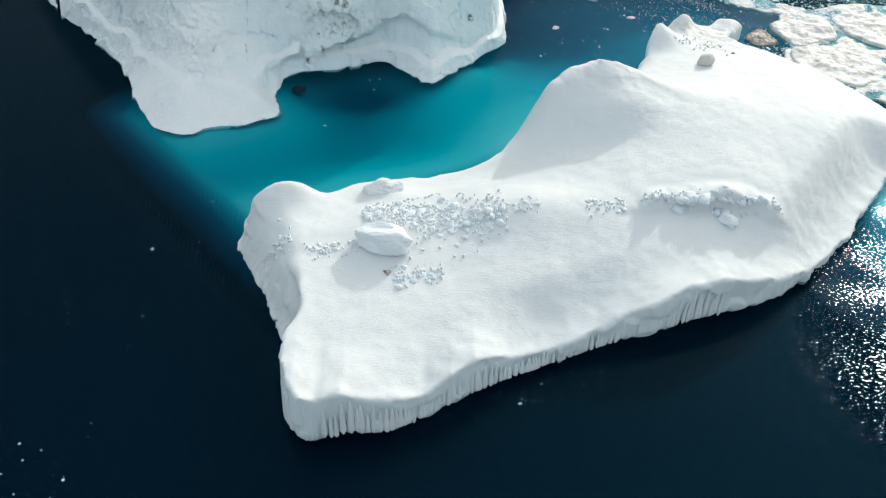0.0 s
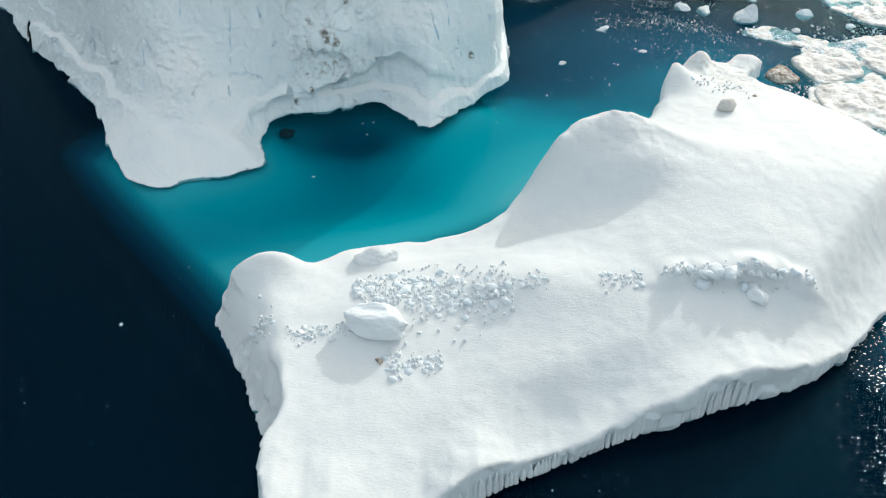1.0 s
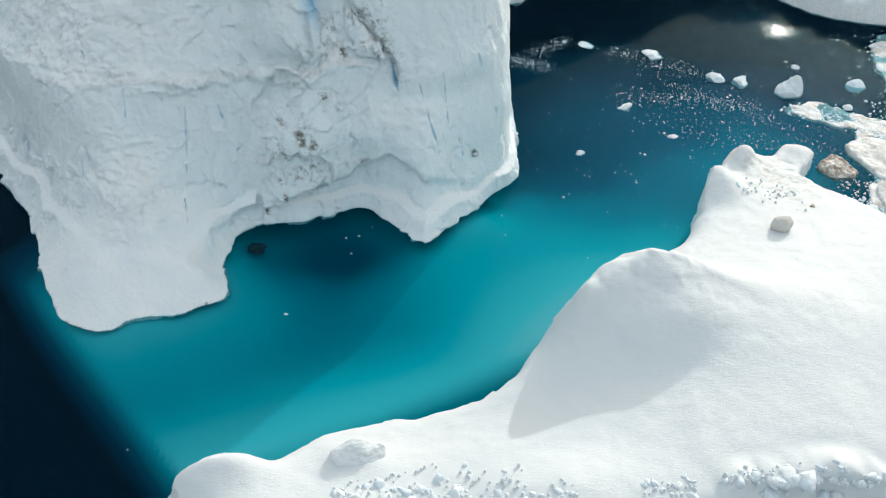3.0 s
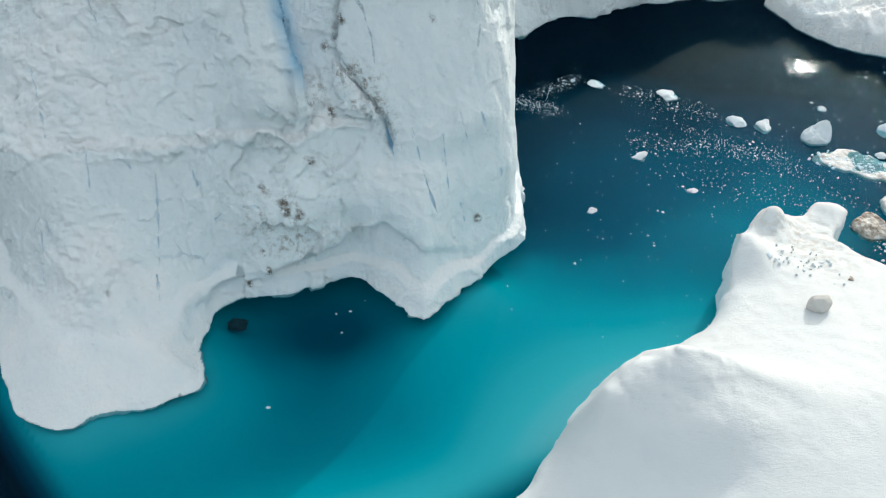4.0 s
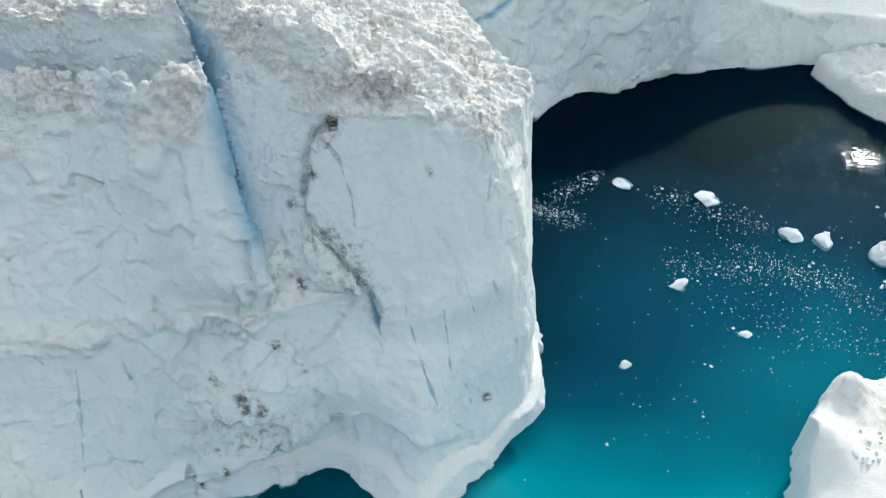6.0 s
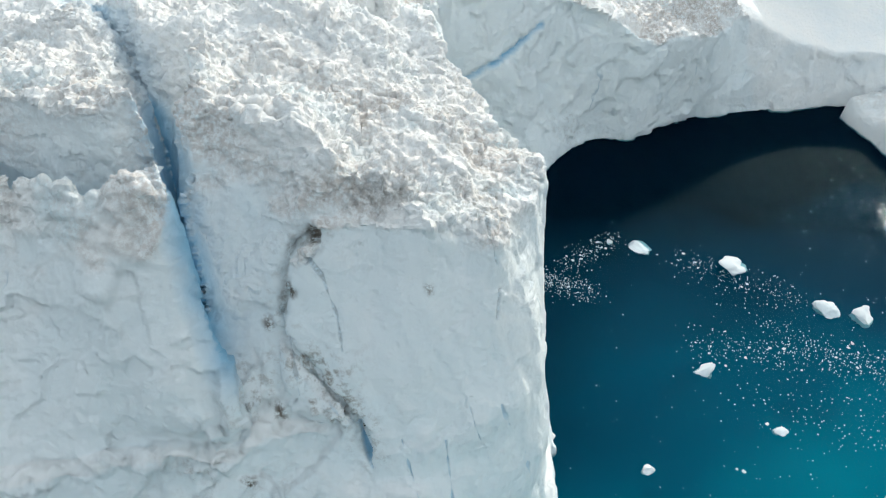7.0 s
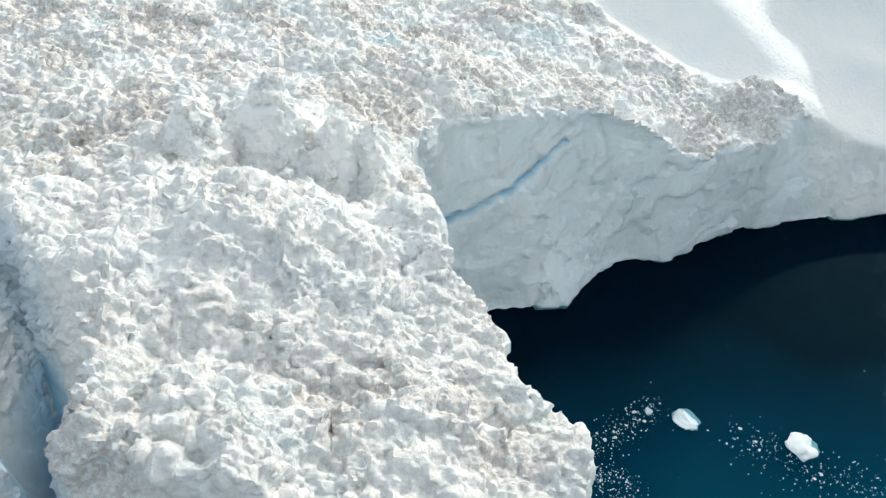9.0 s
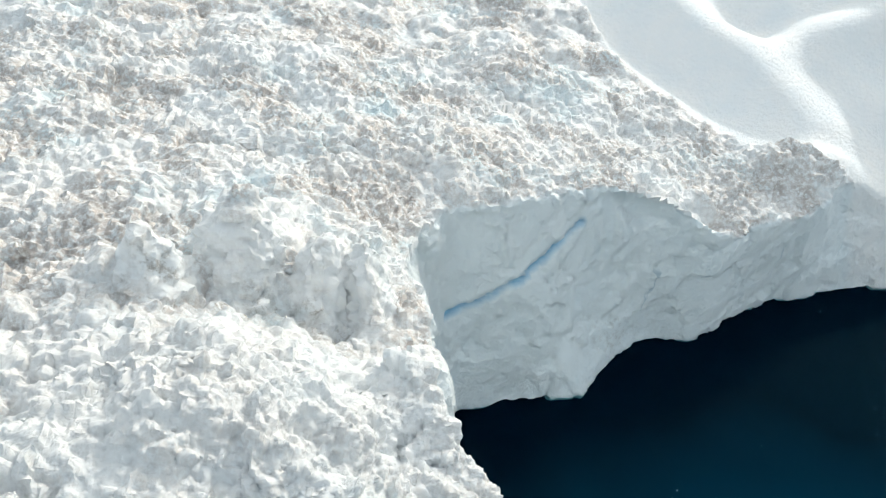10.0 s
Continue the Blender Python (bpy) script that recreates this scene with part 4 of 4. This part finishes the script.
LOOSE, SILTY, BRASH = chunk_material(), dirty_material(), brash_material()
BITS = plain("bits_of_ice", (0.74, 0.86, 0.93), 0.6)
CHUNKS = []
for seed in range(8):
    me = chunk_mesh("ice_chunk", seed + 3, smooth=True, detail=2 if seed < 4 else 1)
    me.materials.append(LOOSE)
    CHUNKS.append(me)
LUMPS = []
for seed in range(6):
    me = chunk_mesh("floating_ice", seed + 40, cuts=5, smooth=True, flat=0.9, detail=4)
    shift = Vector((seed * 2.3, 1.7, 0))
    for v in me.vertices:
        way = v.co.normalized()
        v.co += way * (0.20 * noise.noise(v.co * 2.2 + shift) + 0.12 * abs(noise.noise(v.co * 5.0 + shift)) + 0.06 * noise.noise(v.co * 11.0 + shift))
    me.materials.append(LOOSE)
    LUMPS.append(me)
DARK_CHUNK = chunk_mesh("stone_chunk", 77)
DARK_CHUNK.materials.append(SILTY)

cells = {}
for px, py, pz in low_points:
    key = (round(px / 0.5), round(py / 0.5))
    if pz > cells.get(key, -9):
        cells[key] = pz


def low_z(x, y):
    return cells.get((round(x / 0.5), round(y / 0.5)), 0.0)


def put_chunk(x, y, size, rng, label, group, category="ice chunk", mesh=None, z=None, squash=1.0, name="ice_chunk", sink=0.33):
    ob = new(name, mesh or rng.choice(CHUNKS))
    z = low_z(x, y) if z is None else z
    ob.matrix_world = pose(x, y, z - sink * size, rng.uniform(-12, 12), rng.uniform(-12, 12), rng.uniform(0, 360)) @ Matrix.Diagonal(
        (size * rng.uniform(0.8, 1.25), size * rng.uniform(0.8, 1.2), size * squash * rng.uniform(0.75, 1.1), 1))
    return tagged(ob, label, category, group)


rng = random.Random(5)
RUBBLE = "ice rubble on the low iceberg"
FIELDS = [  # centre, spread, turn, how many, sizes
    (0.6, 60.1, 5.6, 2.6, 2, 110, 0.28, 1.0), (-2.0, 60.0, 3.6, 2.0, 0, 60, 0.28, 0.9), (-8.0, 56.0, 2.2, 0.8, 15, 20, 0.25, 0.6),
    (-0.9, 53.6, 2.0, 1.1, 10, 22, 0.3, 0.75), (7.6, 60.8, 1.6, 0.9, 0, 9, 0.3, 0.6), (15.0, 61.6, 1.8, 0.9, 10, 14, 0.35, 0.7),
    (20.0, 62.0, 1.8, 0.7, 0, 14, 0.45, 1.2), (23.5, 62.2, 2.4, 0.9, 0, 20, 0.45, 1.3), (27.5, 61.9, 2.6, 0.6, 0, 14, 0.4, 1.0),
    (-12.2, 57.6, 0.9, 1.4, 0, 8, 0.25, 0.6), (30.0, 93.6, 2.8, 2.2, 0, 10, 0.25, 0.6)]
for cx, cy, sx, sy, turn, count, small, large in FIELDS:
    for _ in range(count):
        u, v = rng.uniform(-1, 1) * sx, rng.gauss(0, 0.55) * sy
        c, s = math.cos(radians(turn)), math.sin(radians(turn))
        size = small + (large - small) * rng.random() ** 2.2
        put_chunk(cx + u * c - v * s, cy + u * s + v * c, size, rng, "small lump of white ice lying on the snow", RUBBLE)

# crumbs between the lumps
def crumbs(name, fields, label, seed):
    rr = random.Random(seed)
    points, quads = [], []
    for cx, cy, sx, sy, turn, count, small, large in fields:
        for _ in range(count * 3):
            u, v = rr.uniform(-1.05, 1.05) * sx, rr.gauss(0, 0.6) * sy
            c, s = math.cos(radians(turn)), math.sin(radians(turn))
            x, y = cx + u * c - v * s, cy + u * s + v * c
            r, a, z, k = rr.uniform(0.06, 0.20), rr.uniform(0, 6.28), low_z(x, y), len(points)
            ring = [(x + r * rr.uniform(0.7, 1.1) * math.cos(a + q * 1.571), y + r * rr.uniform(0.7, 1.1) * math.sin(a + q * 1.571)) for q in range(4)]
            points += [(p, w, z - 0.08) for p, w in ring] + [(x + 0.6 * (p - x), y + 0.6 * (w - y), z + r * rr.uniform(0.7, 1.2)) for p, w in ring]
            quads += [(k + 4, k + 5, k + 6, k + 7)] + [(k + q, k + (q + 1) % 4, k + 4 + (q + 1) % 4, k + 4 + q) for q in range(4)]
    return tagged(new(name, quad_mesh(name, points, quads, LOOSE)), label, "ice crumbs", kind="stuff")


crumbs("ice_crumbs", FIELDS, "fine crumbs of white ice on the snow", 31)

# larger blocks on the snow
def boulder(x, y, z, sx, sy, sz, turn, seed, label, material=None, tilt=0.0, name="ice_boulder", cuts=6, lumpy=0.16):
    """A weathered block with a rough, lumpy skin."""
    rr = random.Random(seed)
    bm = bmesh.new()
    bmesh.ops.create_icosphere(bm, subdivisions=5, radius=0.56)
    for _ in range(cuts):
        axis = Vector((rr.gauss(0, 1), rr.gauss(0, 1), rr.gauss(0, 0.7))).normalized()
        reach = rr.uniform(0.34, 0.5)
        for v in bm.verts:
            over = v.co.dot(axis) - reach
            if over > 0:
                v.co -= axis * over * 0.85
    shift = Vector((seed * 1.7, 3.1, seed))
    for v in bm.verts:
        way = v.co.normalized()
        v.co += way * lumpy * (0.6 * noise.noise(v.co * 2.6 + shift) + 0.35 * abs(noise.noise(v.co * 6.0 + shift)) + 0.18 * noise.noise(v.co * 13.0 + shift))
        v.co.z = v.co.z + 0.36
    for f in bm.faces:
        f.smooth = True
    me = bpy.data.meshes.new(name)
    bm.to_mesh(me)
    bm.free()
    me.materials.append(material or LOOSE)
    ob = new(name, me)
    ob.matrix_world = pose(x, y, z, tilt, 0, turn) @ Matrix.Diagonal((sx, sy, sz, 1))
    return tagged(ob, label, "ice boulder")


boulder(-3.6, 56.7, low_z(-3.7, 56.6) - 0.2, 4.8, 2.5, 2.1, -8, 5, "large white ice boulder resting on the snow")
boulder(29.4, 87.5, low_z(29.4, 87.5) - 0.15, 1.9, 1.3, 1.4, 30, 17, "grey-white angular ice boulder on the snow slope", plain("grey_ice", (0.60, 0.58, 0.55)), cuts=14, lumpy=0.08)
boulder(25.4, 60.7, low_z(25.4, 60.7) - 0.25, 1.2, 1.6, 1.1, 25, 14, "wedge of white ice fallen below the scarp")
boulder(-4.2, 65.0, low_z(-4.2, 65.0) - 0.9, 3.2, 2.0, 1.9, 10, 22, "rounded snow-covered ice block", SNOW)
put_chunk(-3.4, 53.6, 0.7, rng, "small brown silt-stained lump of ice", RUBBLE, mesh=DARK_CHUNK)
put_chunk(33.6, 91.6, 0.8, rng, "small brown silt-stained lump of ice", RUBBLE, mesh=DARK_CHUNK)

# ---- icicles and flutes on the low iceberg's front edge ----
def icicle_mesh(seed):
    rr = random.Random(seed)
    bm = bmesh.new()
    rings, sides = 7, 7
    rows = []
    for k in range(rings):
        t = k / (rings - 1)
        rad = 0.5 * (0.12 + 0.95 * t ** 0.8) * (1 - t ** 9) ** 0.6 * (0.92 + 0.16 * rr.random()) + 0.02
        rows.append([bm.verts.new((rad * math.cos(2 * math.pi * a / sides), rad * math.sin(2 * math.pi * a / sides), -t)) for a in range(sides)])
    for a, b in zip(rows, rows[1:]):
        for m in range(sides):
            bm.faces.new((a[m], a[(m + 1) % sides], b[(m + 1) % sides], b[m])).smooth = True
    bm.faces.new(rows[0])
    bm.faces.new(rows[-1][::-1])
    bmesh.ops.recalc_face_normals(bm, faces=bm.faces)
    me = bpy.data.meshes.new("icicle")
    bm.to_mesh(me)
    bm.free()
    me.materials.append(FLUTED)
    return me


def fluted_material():
    m, n, l, b = shader("icicle_ice")
    l.new(ramp(n, l, noise_node(n, l, 0.5, 3), [(0.35, (0.72, 0.78, 0.81)), (0.65, (0.76, 0.81, 0.83))]), b.inputs["Base Color"])
    b.inputs["Roughness"].default_value = 0.35
    return m


FLUTED = fluted_material()
ICICLES = [icicle_mesh(k) for k in range(5)]
front = rounded(LOW_EDGE)
rng = random.Random(11)
along = 0.0
for (ax, ay), (bx, by) in zip(front, np.roll(front, -1, 0)):
    length = math.hypot(bx - ax, by - ay)
    while along < length:
        t = along / length
        x, y = ax + (bx - ax) * t, ay + (by - ay) * t
        along += rng.uniform(0.22, 0.6)
        if not (-11 < x < 30 and y < 57 and y < 47 + 0.6 * (x + 10) and x < 24):
            continue
        nx, ny = (by - ay) / length, -(bx - ax) / length
        thick = rng.uniform(0.35, 0.75)
        ob = new("icicle", rng.choice(ICICLES))
        head = float(np.interp(x, BROW_X, BROW_Z)) * rng.uniform(0.55, 0.9)
        ob.parent = low
        ob.matrix_world = pose(x - nx * (0.02 + 0.30 * thick), y - ny * (0.02 + 0.30 * thick), head, 0, 0, rng.uniform(0, 360)) @ Matrix.Diagonal((thick, thick, head * rng.uniform(0.9, 1.02), 1))
    along -= length

# ---- floating ice ----
FLOATING = "pieces of ice floating in the channel"
rng = random.Random(23)
SPOTS = [(18.9, 127.5, 1.9), (26.3, 125.3, 2.3), (32.6, 119.9, 2.2), (35.2, 119.3, 1.8), (21.4, 113.6, 1.5), (25.4, 108.0, 0.9), (15.4, 105.0, 1.0),
         (48.2, 118.6, 1.8), (52.6, 122.7, 1.4), (53.6, 128.1, 1.0), (55.8, 123.2, 1.6), (53.1, 115.4, 1.3), (45.7, 114.0, 1.2), (38.4, 98.1, 0.9),
         (41.4, 95.8, 1.9), (42.6, 122.7, 1.0), (12.9, 97.6, 0.5), (16.4, 128.3, 0.6), (-24.6, 61.4, 0.4), (6.8, 44.1, 0.35), (-28.8, 40.1, 0.28),
         (-28.1, 38.7, 0.22), (-24.8, 37.1, 0.28), (-11.3, 81.8, 0.5), (-6.5, 89.3, 0.35), (-7.1, 91.4, 0.3), (-6.0, 91.7, 0.3)]
for x, y, size in SPOTS:
    put_chunk(x, y, size * (0.6 if size < 0.6 else 0.85), rng, "white lump of floating ice in dark water", FLOATING, "floating ice", mesh=rng.choice(LUMPS), z=0.0, squash=0.42, name="floating_ice", sink=0.12)
BANDS = [(21, 116, 36, 115.5, 2.2, 40), (21, 126, 31, 121, 1.8, 20), (9.5, 124, 14, 121, 1.4, 12), (12, 125, 17, 129, 1.2, 18), (26, 114, 34, 110, 2.5, 18),
         (14, 100, 30, 106, 4.0, 18), (38, 98, 42, 94, 1.6, 18), (40, 126, 60, 112, 5.0, 50)]
for ax, ay, bx, by, wide, count in BANDS:
    for _ in range(count):
        t = rng.random()
        put_chunk(ax + (bx - ax) * t + rng.gauss(0, 0.5) * wide, ay + (by - ay) * t + rng.gauss(0, 0.5) * wide, 0.08 + 0.30 * rng.random() ** 3, rng,
                  "small white bit of floating ice", "small bits of floating ice", "floating ice", z=0.0, squash=0.6, name="floating_ice", sink=0.12)


def specks(name, regions, size, label, seed):
    """Many tiny bits of ice, uncounted."""
    rr = np.random.RandomState(seed)
    points, quads = [], []
    for ax, ay, bx, by, wide, count in regions:
        t = rr.rand(count)
        x, y = ax + (bx - ax) * t + rr.randn(count) * wide * 0.5, ay + (by - ay) * t + rr.randn(count) * wide * 0.5
        e = size * (0.4 + 1.2 * rr.rand(count) ** 2)
        turn = rr.rand(count) * 6.28
        for px, py, r, a in zip(x, y, e, turn):
            k = len(points)
            ring = [(px + r * m * math.cos(a + q * 1.571), py + r * m * math.sin(a + q * 1.571)) for m, q in ((1, 0), (0.7, 1), (0.9, 2), (0.8, 3))]
            points += [(u, v, -0.02) for u, v in ring] + [(px + 0.7 * (u - px), py + 0.7 * (v - py), 0.5 * r + 0.02) for u, v in ring]
            quads += [(k + 4, k + 5, k + 6, k + 7)] + [(k + q, k + (q + 1) % 4, k + 4 + (q + 1) % 4, k + 4 + q) for q in range(4)]
    return tagged(new(name, quad_mesh(name, points, quads, BITS)), label, "ice bits", kind="stuff")


specks("ice_bits", BANDS[:5] + [(12, 95, 40, 125, 16, 320), (24, 112, 40, 104, 3, 160), (28, 108, 44, 106, 2, 120), (21, 116.5, 36, 114, 1.8, 420), (22, 126, 31, 121, 2.0, 260), (9.5, 124, 14, 122, 1.4, 420), (12, 125, 17, 129, 1.4, 220), (27, 119, 38, 110, 1.2, 260),
                       (38, 100, 60, 128, 14, 500), (0, 42, 14, 47, 1.2, 26), (-30, 37, -23, 40, 3, 14), (-34, 50, -18, 66, 8, 26), (36, 128, 46, 150, 6, 90)],
       0.052, "fine scattered bits of white floating ice", 3)

# floes of the ice jam beyond the low iceberg
def jam_values(points):
    z = points[:, 2]
    return {"ice": 0.4 * (1 - step(z, 0.0, 0.25)), "silt": 0 * z}


FLOES = [([(42.9, 106.6), (46.3, 107.9), (50.2, 106.2), (50.4, 103.0), (47.5, 101.6), (44.8, 100.8), (43.4, 103.2)], 0.34, 31),
         ([(43.2, 99.2), (46.0, 100.9), (49.5, 100.9), (53.5, 99.0), (53, 94), (49, 91.2), (46.0, 92.4), (43.6, 93.6)], 0.25, 32),
         ([(51.5, 108.5), (55, 110), (60, 109), (64, 104), (60, 99), (55, 101), (52, 104)], 0.34, 33),
         ([(54, 118.5), (58, 121), (62, 119.5), (61.5, 116), (56.5, 115.6)], 0.3, 34),
         ([(54.5, 93.5), (58, 97.5), (64, 97), (66, 90), (60, 87.5), (55.5, 89)], 0.28, 35)]
for edge, z, seed in FLOES:
    ob = ice_body("ice_floe", edge, 0.16, level(z), seed, BRASH, jam_values, lumps=0.16)
    tagged(ob, "flat grey-white ice floe with a lumpy surface", "ice floe", "floes of the ice jam")
ob = ice_body("ice_floe", [(38.8, 102.9), (40.6, 104.6), (42.3, 102.9), (42.4, 101.6), (40.2, 101.0)], 0.12, level(0.35), 41, SILTY, jam_values, lumps=0.35)
tagged(ob, "small brown silt-covered ice floe", "ice floe", "floes of the ice jam")
ob = ice_body("floating_ice", [(38.5, 117.4), (39.8, 118.5), (41.4, 118.2), (41.9, 117.0), (40.6, 116.1), (39.0, 116.3)], 0.16,
              lambda x, y: 0.35 + 0.9 * bump(x, y, 40.2, 117.6, 2.4, 1.6), 43, LOOSE, lumps=0.95, r=0.12)
tagged(ob, "domed white lump of floating ice", "floating ice", FLOATING)

# slush between the floes
SLUSH = [[(38.6, 113.6), (42.4, 115.2), (46.2, 112.6), (49, 111.4), (47, 109.6), (43.4, 110.2), (40.5, 112)],
         [(45.5, 110.2), (50, 111.5), (58, 113), (66, 108), (66, 88), (56, 85), (50, 88.5), (45.2, 91.4), (42.2, 94.5), (42.6, 99.5), (44, 101), (43.5, 105)],
         [(52, 122), (55.5, 131), (62, 132.5), (66, 122), (62, 115), (56, 117)]]
for k, edge in enumerate(SLUSH):
    ob = ice_body("slush", edge, 0.17, level(0.03), 61 + k, BRASH, lambda p: {"ice": 0 * p[:, 0], "silt": 0 * p[:, 0]}, lumps=0.12, r=0.05)
    tagged(ob, "grey-white slush of broken ice on the sea", "slush", kind="stuff")
specks("ice_crumbs", [(39.5, 113.5, 46, 111, 1.6, 200), (45.8, 109.5, 54, 110, 2.0, 300), (42, 99.8, 52, 92, 4.0, 500), (50, 112, 62, 106, 6, 400), (54, 128, 62, 118, 4, 300), (41, 97, 44, 93, 2, 160)],
       0.15, "broken bits of grey-white ice on the sea", 8)

# dark lump under water at the cliff's foot, added for a teal shadow spot
lump = boulder(-15.3, 91.4, -1.62, 1.2, 1.0, 0.7, 20, 33, "dark lump standing in for a dark teal shadow in the water", plain("shadow_teal", (0.05, 0.075, 0.08), 0.5), name="dark_stone", lumpy=0.5)
lump["category"] = "stone"

# low shelf of ice in front of the tall iceberg's far end
def shelf_values(points):
    z = points[:, 2]
    return {"blue": 0 * z, "wall": 0 * z, "soil": 0 * z, "crumbled": 0.5 * step(z, 1.5, 3), "silt": 0 * z}


ob = ice_body("ice_shelf", [(44.0, 148.6), (44.6, 144.0), (45.6, 141.0), (47.6, 138.0), (51, 135.4), (58, 133.5), (66, 137), (64, 147), (56, 149.5)], 0.3,
              lambda x, y: 2.2 + 0.12 * (x - 44), 47, GLACIER, shelf_values, lumps=0.7, r=0.8)
tagged(ob, "low snow-covered ice shelf in front of the tall iceberg", "ice shelf")
